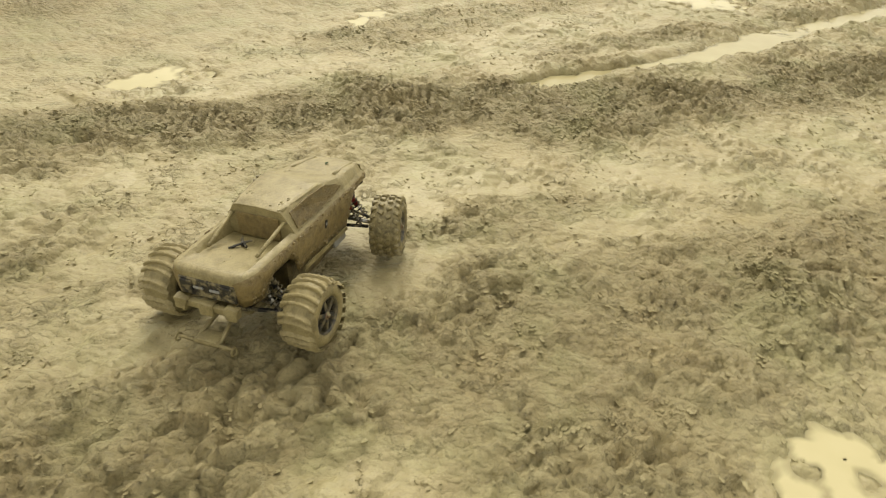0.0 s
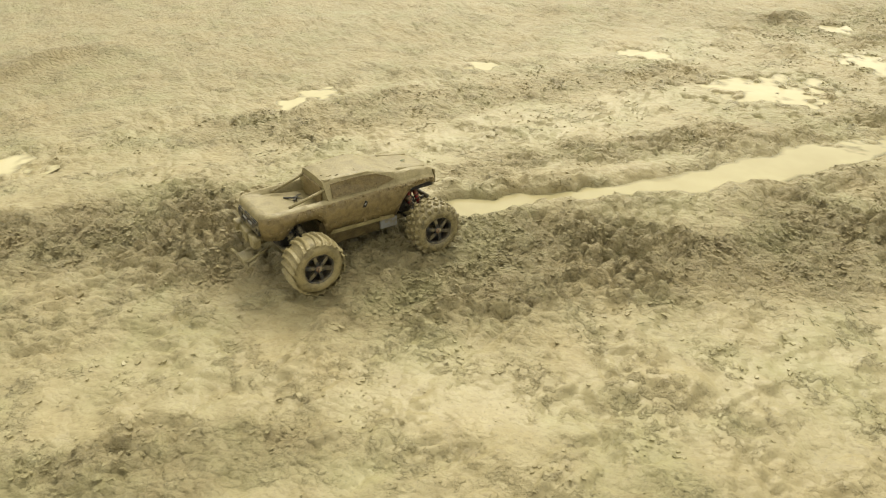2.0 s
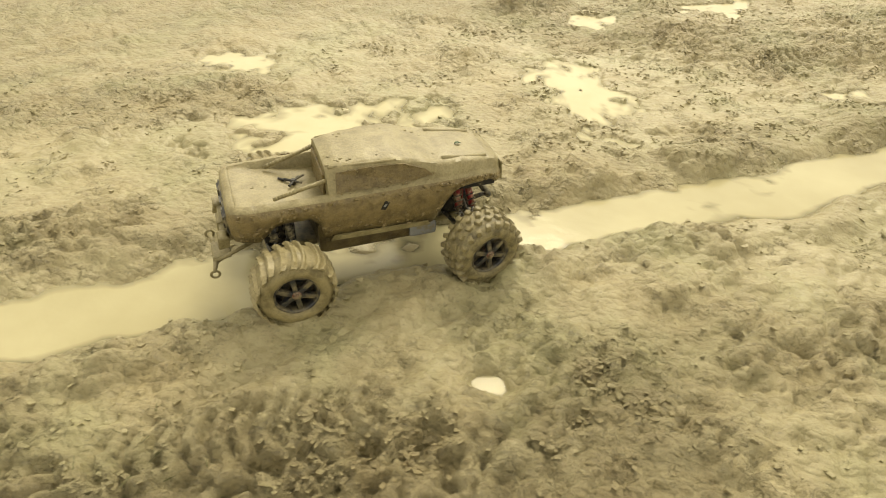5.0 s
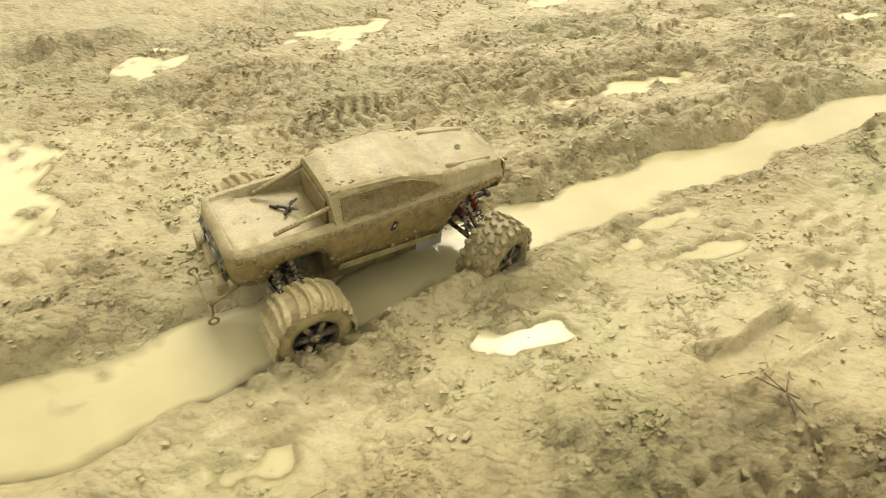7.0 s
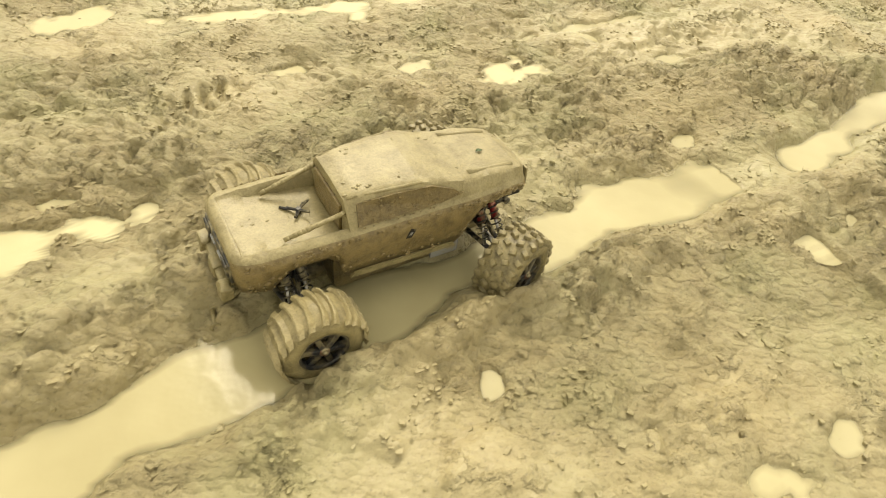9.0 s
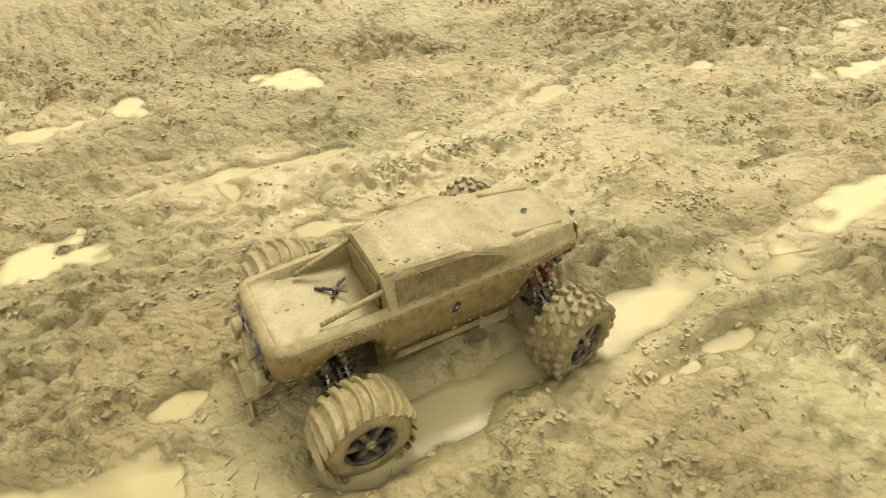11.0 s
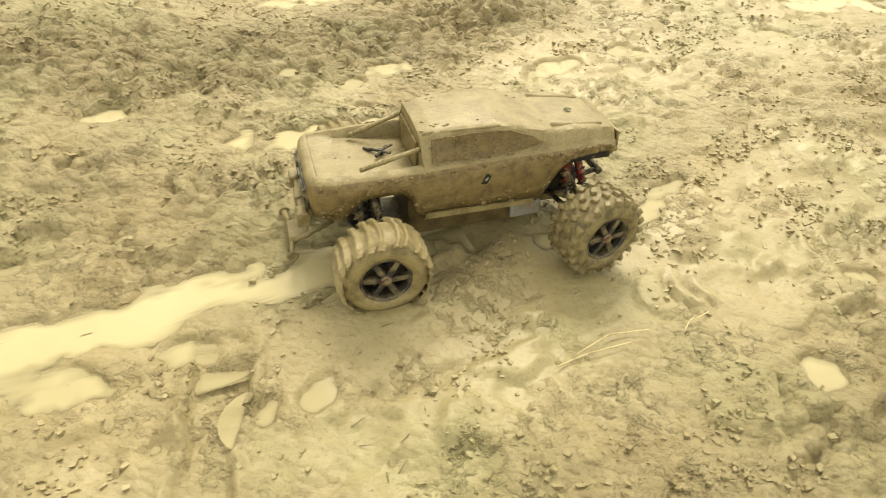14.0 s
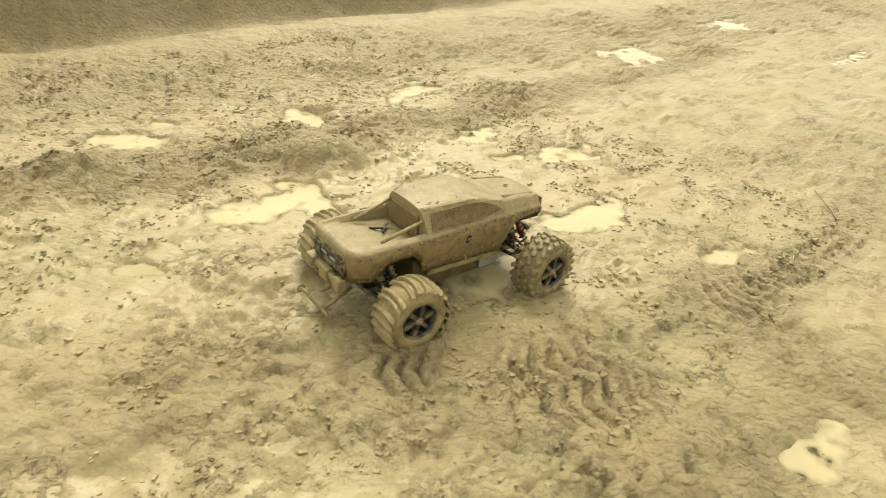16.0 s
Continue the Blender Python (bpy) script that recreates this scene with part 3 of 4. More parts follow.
def mud_height(x, y):
    u, v = CA * x + SA * y, -SA * x + CA * y
    wx, wy = x + 0.05 * grain(x, y, 0.17, 71), y + 0.05 * grain(x, y, 0.17, 72)
    churn = 0.22 - 0.08 * step(10.5, 12.0, u) + 0.30 * layers(x, y, 0.7, 5, 4)
    soft_edge, calm_edge, uneven = 0.10 * grain(x, y, 0.3, 8), 0.08 * grain(x, y, 0.3, 9), 0.75 + 0.5 * grain(x, y, 0.25, 31)
    for amount, width, pts in BANDS:
        k = close_to(u, v, pts, width * 1.5 + 0.18)
        if len(k):
            q = line_coords(wx[k], wy[k], pts)[2] + soft_edge[k]
            churn[k] = np.maximum(churn[k], 0.85 * amount * (1 - step(width * 0.3, width * 1.5, q)))
    for amount, width, pts in CALM:
        k = close_to(u, v, pts, width * 1.3 + 0.16)
        if len(k):
            q = line_coords(wx[k], wy[k], pts)[2] + calm_edge[k]
            churn[k] = churn[k] * (1 - 0.7 * amount * (1 - step(width * 0.5, width * 1.3, q)))
    far = step(2.2, 4.0, v)
    churn = np.clip(np.maximum(churn, 0.45 * far), 0, 1.1)
    z = 0.016 * layers(x, y, 0.8, 1, 3) + 0.010 * layers(x, y, 0.22, 11, 3)
    for height, width, pts in RIDGES:
        k = close_to(u, v, pts, width * 3 + 0.08)
        if len(k):
            q = line_coords(wx[k], wy[k], pts)[2]
            z[k] = z[k] + height * np.exp(-(q / width) ** 2) * uneven[k]
    # the lumps are drawn out along the tracks
    lu, lv = u * 0.72 + 0.012 * grain(x, y, 0.04, 51), v + 0.012 * grain(x, y, 0.04, 52)
    big, small, tiny = clods(lu, lv, 0.085, 21), clods(lu + 3, lv + 7, 0.045, 24), clods(lu + 9, lv + 2, 0.024, 27)
    patch = step(-0.25, 0.35, layers(x, y, 0.35, 33, 2))
    rough = churn * (0.35 + 0.65 * patch) * (1 - 0.65 * step(2.6, 4.2, v))
    z = z + rough * (0.018 * (big - 0.35) + 0.044 * (small - 0.35) + 0.060 * (tiny - 0.3))
    fleck = step(0.08, 0.5, layers(x, y, 0.13, 43, 3)) * (1 - 0.8 * step(2.4, 3.4, v))
    z = z + (1 - churn) * (0.003 * layers(x, y, 0.09, 41, 3) + 0.018 * fleck * (tiny - 0.35) + 0.008 * fleck * (small - 0.4))
    # thin slabs torn loose by tyres, with sharp edges that cast small shadows
    slab = layers(lu + 11, lv + 4, 0.075, 75, 3)
    torn = step(-0.05, 0.35, layers(x, y, 0.28, 77, 3)) * (1 - 0.3 * churn) * (1 - step(2.2, 3.0, v)) * (1 - step(14.2, 15.2, u))
    z = z + torn * (0.009 * step(0.06, 0.14, slab) + 0.008 * step(0.26, 0.33, slab) - 0.006 * step(0.26, 0.36, -slab))
    # cracks in the smoother mud
    crack = 1 - np.abs(layers(lu, lv, 0.11, 61, 2))
    z = z - 0.014 * (1 - 0.6 * churn) * step(0.955, 0.995, crack) * step(0.05, 0.3, layers(x, y, 0.07, 65, 2)) * step(0.05, 0.4, layers(x, y, 0.3, 63, 2))
    lone = clods(lu + 5, lv + 5, 0.11, 67)
    z = z + 0.016 * (1 - churn) * np.maximum(lone - 0.6, 0) / 0.3
    for width, pitch, pts in TREADS:
        k = close_to(u, v, pts, width * 0.7 + 0.08)
        if len(k):
            s, d, q = line_coords(wx[k] * 0.3 + x[k] * 0.7, wy[k] * 0.3 + y[k] * 0.7, pts)
            on = (1 - step(width * 0.4, width * 0.62, q)) * step(-0.5, 0.1, grain(x[k], y[k], 0.2, 35))
            wave = np.sin((s - 0.45 * np.abs(d)) * 2 * math.pi / pitch)
            z[k] = z[k] * (1 - 0.5 * on) + on * (0.005 - 0.022 * step(0.2, 0.7, wave))
    for pts, deep in ((RUT, 0.05), (RUT_ON, 0.034)):
        k = close_to(u, v, pts, 0.75)
        if not len(k):
            continue
        rx, ry = x[k], y[k]
        s, d, q = line_coords(rx, ry, pts)
        half = np.interp(s, [w[0] for w in RUT_WIDE], [w[1] for w in RUT_WIDE]) if pts is RUT else 0.075
        q = q + 0.05 * layers(rx, ry, 0.3, 81, 2) + 0.035 * layers(rx, ry, 0.11, 82, 3)
        inside = 1 - step(half * 0.4, half * 1.2 + 0.012, q)
        floor = -deep + 0.020 * layers(rx, ry, 0.3, 83, 3)
        if pts is RUT:
            floor = floor + 0.035 * step(6.3, 7.2, s) * (0.4 + layers(rx, ry, 0.25, 85, 2))
        else:
            floor = floor + 0.03 * layers(rx, ry, 0.3, 86, 2) + 0.008
        lip = (q - half - 0.075) / 0.05
        z[k] = np.where(q < half + 0.2, np.maximum(z[k], -0.003 - 0.03 * np.maximum(q - half - 0.03, 0)), z[k]) * (1 - inside) + floor * inside
        z[k] = z[k] + 0.016 * np.exp(-lip ** 2)
        churn[k] = churn[k] * (1 - 0.8 * inside)
    spots = []
    for k, (px, py, a, b, turn) in enumerate(HOLLOWS):
        c, s = math.cos(turn), math.sin(turn)
        dx, dy = x - px, y - py
        near = np.nonzero((np.abs(dx) < 1.9 * a + 0.12) & (np.abs(dy) < 1.9 * a + 0.12))[0]
        if not len(near):
            continue
        ex, ey, nx, ny = dx[near], dy[near], x[near], y[near]
        q = np.hypot((c * ex + s * ey) / a, (-s * ex + c * ey) / b)
        q = q * (1 + 0.5 * layers(nx, ny, 0.2, 91, 3)) + 0.9 * layers(nx, ny, 0.06, 95, 3)
        rim = (1 - step(1.3, 2.2, q))
        z[near] = np.where(rim > 0, np.maximum(z[near] * (1 - 0.7 * rim), -0.006 - 0.03 * (1 - rim)), z[near])
        spots.append((near, q, min(1.0, 0.4 + b / 0.1)))
    for near, q, deep in spots:
        m = 1 - step(0.45, 1.2, q)
        z[near] = z[near] * (1 - m) + m * np.minimum(z[near], -0.032 * deep + 0.15 * z[near])
        churn[near] *= 1 - 0.6 * m
    for px, py, turn in BOOTS:
        c, s = math.cos(turn), math.sin(turn)
        dx, dy = x - px, y - py
        k = np.nonzero((np.abs(dx) < 0.35) & (np.abs(dy) < 0.35))[0]
        if not len(k):
            continue
        a, b = c * dx[k] + s * dy[k], -s * dx[k] + c * dy[k]
        w = 0.045 - 0.013 * np.exp(-((a + 0.03) / 0.04) ** 2)
        q = np.maximum(np.abs(a) / 0.135, np.abs(b) / w)
        m = 1 - step(0.85, 1.1, q)
        z[k] = z[k] * (1 - m) + m * (-0.02 + 0.0012 * np.sign(np.sin(a * 170)) + 0.2 * z[k]) + 0.012 * np.exp(-((q - 1.25) / 0.2) ** 2)
    # the bank beyond the track, and rising rough land behind it
    edge = v - 3.62 - 0.12 * grain(x, y, 0.9, 97)
    z = z - 0.05 * np.exp(-(edge / 0.16) ** 2) * step(9.5, 11.0, u) + 0.36 * step(0.0, 0.45, edge) * step(8.0, 11.0, u)
    z = z + 0.25 * step(5.0, 9.0, v) + 0.10 * step(4, 8, v) * layers(x, y, 2.2, 99, 3)
    churn = churn + 0.9 * step(-0.1, 0.15, edge) * step(8.0, 11.0, u)
    return z, churn


def ground_height(x, y):
    """The same for many points, a stretch at a time."""
    got = [mud_height(x[i:i + 16000], y[i:i + 16000]) for i in range(0, len(x), 16000)]
    return np.concatenate([g[0] for g in got]), np.concatenate([g[1] for g in got])


def grid_line(fine_from, fine_to, spacing, reach_low, reach_high, grow_low, grow):
    """Coordinates, even in the middle and ever wider towards both ends."""
    mid = list(np.arange(fine_from, fine_to, spacing))
    low, high, d = [], [], spacing
    while not low or low[-1] > reach_low:
        d *= grow_low
        low.append((low[-1] if low else mid[0]) - d)
    d = spacing
    while not high or high[-1] < reach_high:
        d *= grow
        high.append((high[-1] if high else mid[-1]) + d)
    return np.array(low[::-1] + mid + high)


def build_ground():
    us = grid_line(-0.9, 14.4, 0.0092, -300, 400, 1.1, 1.02)
    vs = grid_line(0.0, 2.3, 0.0092, -300, 400, 1.15, 1.022)
    U, V = np.meshgrid(us, vs)
    X, Y = CA * U - SA * V, SA * U + CA * V
    x, y = X.ravel(), Y.ravel()
    z, churn = ground_height(x, y)
    rows, cols = U.shape
    idx = np.arange(rows * cols, dtype=np.int32).reshape(rows, cols)
    quads = np.stack((idx[:-1, :-1], idx[:-1, 1:], idx[1:, 1:], idx[1:, :-1]), -1).reshape(-1, 4)
    me = bpy.data.meshes.new("ground")
    me.vertices.add(len(x))
    me.vertices.foreach_set("co", np.stack((x, y, z), -1).astype(np.float32).ravel())
    me.loops.add(quads.size)
    me.loops.foreach_set("vertex_index", quads.ravel())
    me.polygons.add(len(quads))
    me.polygons.foreach_set("loop_start", np.arange(0, quads.size, 4, dtype=np.int32))
    me.polygons.foreach_set("use_smooth", np.ones(len(quads), dtype=bool))
    me.update(calc_edges=True)
    at = me.attributes.new("churn", "FLOAT", "POINT")
    at.data.foreach_set("value", churn.astype(np.float32))
    me.materials.append(MUD)
    return tagged(new("ground", me), "churned wet yellow-brown mud with ruts and tyre prints", "mud ground", kind="structure")


ground = build_ground()


# ---- standing water ----
def water_sheet(rows, z, closed, label, liquid):
    """A level sheet from rows of points, which knows its depth over the mud."""
    pts = np.array(rows).reshape(-1, 2)
    depth = np.clip((z - ground_height(pts[:, 0], pts[:, 1])[0]) / 0.03, 0, 1)
    n, k = len(rows), len(rows[0])
    faces = []
    for i in range(n - 1):
        for j in range(k if closed else k - 1):
            a, b = i * k + j, i * k + (j + 1) % k
            if max(depth[a], depth[b], depth[a + k], depth[b + k]) > 0:
                faces.append((a, b, b + k, a + k))
    me = bpy.data.meshes.new("water")
    me.from_pydata([(x, y, z) for x, y in pts], [], faces)
    me.polygons.foreach_set("use_smooth", [True] * len(faces))
    at = me.attributes.new("depth", "FLOAT", "POINT")
    at.data.foreach_set("value", depth.astype(np.float32))
    me.materials.append(liquid)
    tagged(new("water", me), label, "puddle", "puddles in the mud", kind="structure")


for k, (px, py, a, b, turn) in enumerate(HOLLOWS):
    c, s = math.cos(turn), math.sin(turn)
    rows = []
    for r in np.linspace(1.0, 0.02, 16):
        row = []
        for i in range(60):
            g = 2 * math.pi * i / 60
            ex, ey = r * math.cos(g) * (a * 1.35 + 0.02), r * math.sin(g) * (b * 1.35 + 0.02)
            row.append((px + c * ex - s * ey, py + s * ex + c * ey))
        rows.append(row[::-1])
    water_sheet(rows, -0.0085 - 0.00002 * k, True, "shallow puddle of cream-coloured muddy water", WATER)


def rut_water(pts, half, z):
    path = np.array(pts)
    run = np.concatenate(([0], np.cumsum(np.hypot(*np.diff(path, axis=0).T))))
    at = np.arange(0, run[-1], 0.018)
    x, y = np.interp(at, run, path[:, 0]), np.interp(at, run, path[:, 1])
    soft = np.ones(31) / 31
    x, y = (np.convolve(np.pad(k, 15, mode="reflect", reflect_type="odd"), soft, "valid") for k in (x, y))
    ox, oy = -np.gradient(y), np.gradient(x)
    size = np.hypot(ox, oy)
    rows = [[(x[i] + ox[i] / size[i] * w, y[i] + oy[i] / size[i] * w) for w in np.linspace(half, -half, 28)] for i in range(len(at))]
    water_sheet(rows, z, False, "long rut filled with cream-coloured muddy water", STIRRED)


rut_water(RUT + RUT_ON[1:], 0.2, RUT_WATER)



# ---- loose clods of mud ----
def build_clods():
    """Angular crumbs, thick in the churned bands and sparse on the smooth mud."""
    rng = np.random.default_rng(4)
    n = 1000000
    u, v = rng.uniform(-0.9, 15.2, n), 0.05 + 3.0 * rng.random(n) ** 1.15
    x, y = CA * u - SA * v, SA * u + CA * v
    z, churn = ground_height(x, y)
    tuft = (0.15 + 0.85 * step(-0.1, 0.3, layers(x, y, 0.16, 45, 3))) * (0.12 + 1.2 * step(0.0, 0.3, layers(u * 0.7, v, 0.055, 47, 2)))
    keep = (rng.random(n) < np.clip(churn * 1.15 - 0.42, 0.08 + 0.12 * step(4.5, 6.5, u), 0.95) * tuft) & (z > -0.014)
    x, y, z, churn = x[keep], y[keep], z[keep], churn[keep]
    n = len(x)
    corner = np.array([(-1, -1, -1), (1, -1, -1), (1, 1, -1), (-1, 1, -1), (-1, -1, 1), (1, -1, 1), (1, 1, 1), (-1, 1, 1)]) * 0.62
    quad = np.array([(0, 3, 2, 1), (4, 5, 6, 7), (0, 1, 5, 4), (1, 2, 6, 5), (2, 3, 7, 6), (3, 0, 4, 7)])
    size = (0.0028 + 0.0062 * rng.random(n) ** 2.2) * (0.85 + 0.2 * churn)
    stretch = np.stack((rng.uniform(0.9, 1.7, n), rng.uniform(0.7, 1.2, n), rng.uniform(0.5, 0.95, n)), -1)
    pts = (corner[None] * rng.uniform(0.65, 1.25, (n, 8, 1)) + rng.normal(0, 0.13, (n, 8, 3))) * (size[:, None] * stretch)[:, None, :]
    g = rng.normal(ALONG, 0.8, n)
    c, s = np.cos(g)[:, None], np.sin(g)[:, None]
    tilt = rng.normal(0, 0.3, (n, 1))
    px = c * pts[..., 0] - s * pts[..., 1] + x[:, None]
    py = s * pts[..., 0] + c * pts[..., 1] + y[:, None]
    pz = pts[..., 2] + tilt * pts[..., 0] + (z + size * 0.18)[:, None]
    co = np.stack((px, py, pz), -1).reshape(-1, 3)
    faces = (quad[None] + 8 * np.arange(n)[:, None, None]).reshape(-1, 4)
    me = bpy.data.meshes.new("clods")
    me.vertices.add(len(co))
    me.vertices.foreach_set("co", co.astype(np.float32).ravel())
    me.loops.add(faces.size)
    me.loops.foreach_set("vertex_index", faces.astype(np.int32).ravel())
    me.polygons.add(len(faces))
    me.polygons.foreach_set("loop_start", np.arange(0, faces.size, 4, dtype=np.int32))
    me.polygons.foreach_set("use_smooth", np.zeros(len(faces), dtype=bool))
    me.update(calc_edges=True)
    at = me.attributes.new("churn", "FLOAT", "POINT")
    at.data.foreach_set("value", np.repeat(0.8 * churn - 0.05, 8).astype(np.float32))
    me.materials.append(MUD)
    tagged(new("mud_clods", me), "loose crumbs and clods of wet mud", "mud clods", kind="stuff")
    return n


build_clods()


# ---- straws and twigs ----
def straw(name, label, thick, *pts):
    bm = bmesh.new()
    xs, ys = np.array([p[0] for p in pts]), np.array([p[1] for p in pts])
    zs = np.maximum(ground_height(xs, ys)[0], -0.012) + 0.010
    for i in range(len(pts) - 1):
        rod(bm, (xs[i], ys[i], zs[i]), (xs[i + 1], ys[i + 1], zs[i + 1]), thick, thick * 0.75, 6)
    ob = new(name, mesh_from(name, bm, STRAW if name == "straw" else TWIG, True))
    tagged(ob, label, name, "straws on the mud")


straw("straw", "pale dry straw lying on the mud", 0.0014, (7.91, 8.50), (7.96, 8.55), (8.03, 8.59))
straw("straw", "pale dry straw lying on the mud", 0.0014, (8.12, 8.64), (8.13, 8.67), (8.14, 8.69))
straw("straw", "pale dry straw lying on the mud", 0.0014, (8.70, 8.81), (8.72, 8.81), (8.74, 8.79))
straw("twig", "thin broken twig pressed into the mud", 0.0018, (8.74, 8.79), (8.75, 8.76), (8.75, 8.73))
straw("straw", "pale dry straw lying on the mud", 0.0014, (7.94, 8.54), (7.99, 8.60), (8.06, 8.63))
straw("straw", "pale dry straw lying on the mud", 0.0014, (8.14, 8.68), (8.17, 8.72))
straw("twig", "thin broken twig pressed into the mud", 0.0018, (4.33, 5.26), (4.36, 5.22), (4.38, 5.17))
straw("twig", "thin broken twig pressed into the mud", 0.0018, (4.31, 5.24), (4.35, 5.23), (4.38, 5.21))
straw("twig", "thin broken twig pressed into the mud", 0.0018, (4.38, 5.28), (4.36, 5.22), (4.37, 5.18))
straw("straw", "pale dry straw lying on the mud", 0.0014, (10.31, 10.51), (10.35, 10.58))
straw("twig", "thin broken twig pressed into the mud", 0.0018, (10.63, 11.06), (10.61, 10.90), (10.59, 10.81))
straw("twig", "thin broken twig pressed into the mud", 0.0018, (8.71, 8.88), (8.72, 8.82), (8.72, 8.77))
straw("twig", "thin broken twig pressed into the mud", 0.0018, (4.66, 5.65), (4.69, 5.61), (4.71, 5.59))
straw("straw", "pale dry straw lying on the mud", 0.0014, (8.59, 9.22), (8.63, 9.21))


# ---- wilted bits of grass trodden into the mud ----
def build_debris():
    rng = random.Random(9)
    bm = bmesh.new()
    for cx, cy in ((9.86, 9.72), (8.72, 8.88), (8.63, 8.86), (4.33, 5.25), (7.72, 8.11), (2.03, 6.55), (2.10, 3.45), (1.15, 2.79),
                   (5.89, 7.36), (3.49, 4.66), (4.66, 7.02), (10.5, 10.9), (1.7, 2.8), (1.1, 1.2), (0.73, 4.19), (0.94, 4.19), (-1.68, 4.52), (1.45, 6.56), (0.77, 6.36), (1.79, 3.01), (5.3, 6.95), (4.78, 5.35), (1.93, 5.81)):
        xs = np.array([cx + rng.gauss(0, 0.11) for _ in range(45)])
        ys = np.array([cy + rng.gauss(0, 0.11) for _ in range(45)])
        zs = ground_height(xs, ys)[0]
        for x, y, z in zip(xs, ys, zs):
            g, n = rng.uniform(0, 6.28), rng.uniform(0.008, 0.03)
            a = Vector((x, y, z + 0.001))
            b = a + Vector((math.cos(g) * n, math.sin(g) * n, rng.uniform(0.0, 0.5) * n))
            rod(bm, a, b, 0.0011, 0.0005, 3)
    tagged(new("grass_debris", mesh_from("grass_debris", bm, BLADE)), "wilted grass bits trodden into the mud", "grass debris", kind="stuff")


build_debris()


# ---- the truck ----
WHEEL_BASE, WHEEL_R, HALF_TRACK = 0.424, 0.0955, 0.194
truck = tagged(new("toy_truck"), "mud-caked radio-controlled pickup truck with paddle and knobby tyres", "toy truck")


def between(x, keys):
    return float(np.interp(x, [k[0] for k in keys], [k[1] for k in keys]))


HALF = [(-0.103, 0.072), (-0.1, 0.084), (-0.094, 0.094), (-0.082, 0.102), (-0.06, 0.107), (0.1, 0.111), (0.36, 0.111), (0.45, 0.104), (0.49, 0.092), (0.508, 0.08), (0.522, 0.062)]
RAIL = [(-0.103, 0.216), (-0.099, 0.223), (-0.09, 0.2265), (0.1, 0.228), (0.3, 0.231), (0.36, 0.231), (0.46, 0.226), (0.505, 0.214), (0.522, 0.204)]
# lower edge of the side: tail, squared rear arch, sill, wide front arch, nose
SILL = [(-0.103, 0.168), (-0.097, 0.152), (-0.05, 0.147), (-0.045, 0.149), (-0.012, 0.181), (0.0, 0.185), (0.062, 0.186), (0.082, 0.168), (0.0895, 0.131),
        (0.098, 0.125), (0.332, 0.12), (0.342, 0.128), (0.365, 0.166), (0.385, 0.19), (0.405, 0.202), (0.47, 0.206), (0.49, 0.197), (0.5, 0.184), (0.522, 0.182)]
CROWN = [(0.1075, 0.2795), (0.13, 0.284), (0.2, 0.2865), (0.255, 0.286), (0.29, 0.278), (0.33, 0.266), (0.37, 0.258), (0.43, 0.252), (0.485, 0.243), (0.508, 0.232), (0.522, 0.216)]
CROWN_Y = [(0.1075, 0.068), (0.16, 0.074), (0.26, 0.085), (0.345, 0.087), (0.45, 0.08), (0.49, 0.07), (0.508, 0.058), (0.522, 0.045)]


def bed_height(x):
    """The bed's mud-filled floor, sinking towards the cab."""
    return 0.2235 - 0.03 * (x + 0.085) / 0.19


def shell_rib(x):
    h, top = between(x, HALF), between(x, RAIL)
    low = min(between(x, SILL), top - 0.02)
    rise = top - low
    side = [(h - 0.007, low), (h - 0.001, low + 0.3 * rise), (h + 0.002, low + 0.6 * rise), (h, top - 0.013), (h - 0.005, top - 0.005), (h - 0.012, top - 0.001)]
    if -0.086 < x < 0.1072:
        z = bed_height(x)
        side += [(h - 0.021, top + 0.001), (h - 0.026, top - 0.003), (h - 0.031, min(z + 0.003, top - 0.003)), (h * 0.4, z + 0.002)]
        mid = z
    elif x <= -0.086:
        side += [(h - 0.021, top + 0.001), (h - 0.026, top + 0.001), (h - 0.031, top + 0.001), (h * 0.4, top + 0.001)]
        mid = top + 0.001
    else:
        y, z = between(x, CROWN_Y), between(x, CROWN)
        y = min(y, h - 0.018)
        side += [(h - 0.0145, top + 0.003), (y + 0.001, z - 0.007), (y - 0.003, z - 0.002), (y - 0.014, z)]
        mid = z + 0.003
    lump = lambda y, z: 0.0022 * noise.noise(Vector((x * 26, y * 26, z * 26))) + 0.0011 * noise.noise(Vector((x * 90, y * 90, z * 90)))
    return [(x, -y - lump(-y, z), z + lump(-y, z)) for y, z in side] + [(x, 0, mid)] + [(x, y + lump(y, z), z + lump(y, z)) for y, z in reversed(side)]


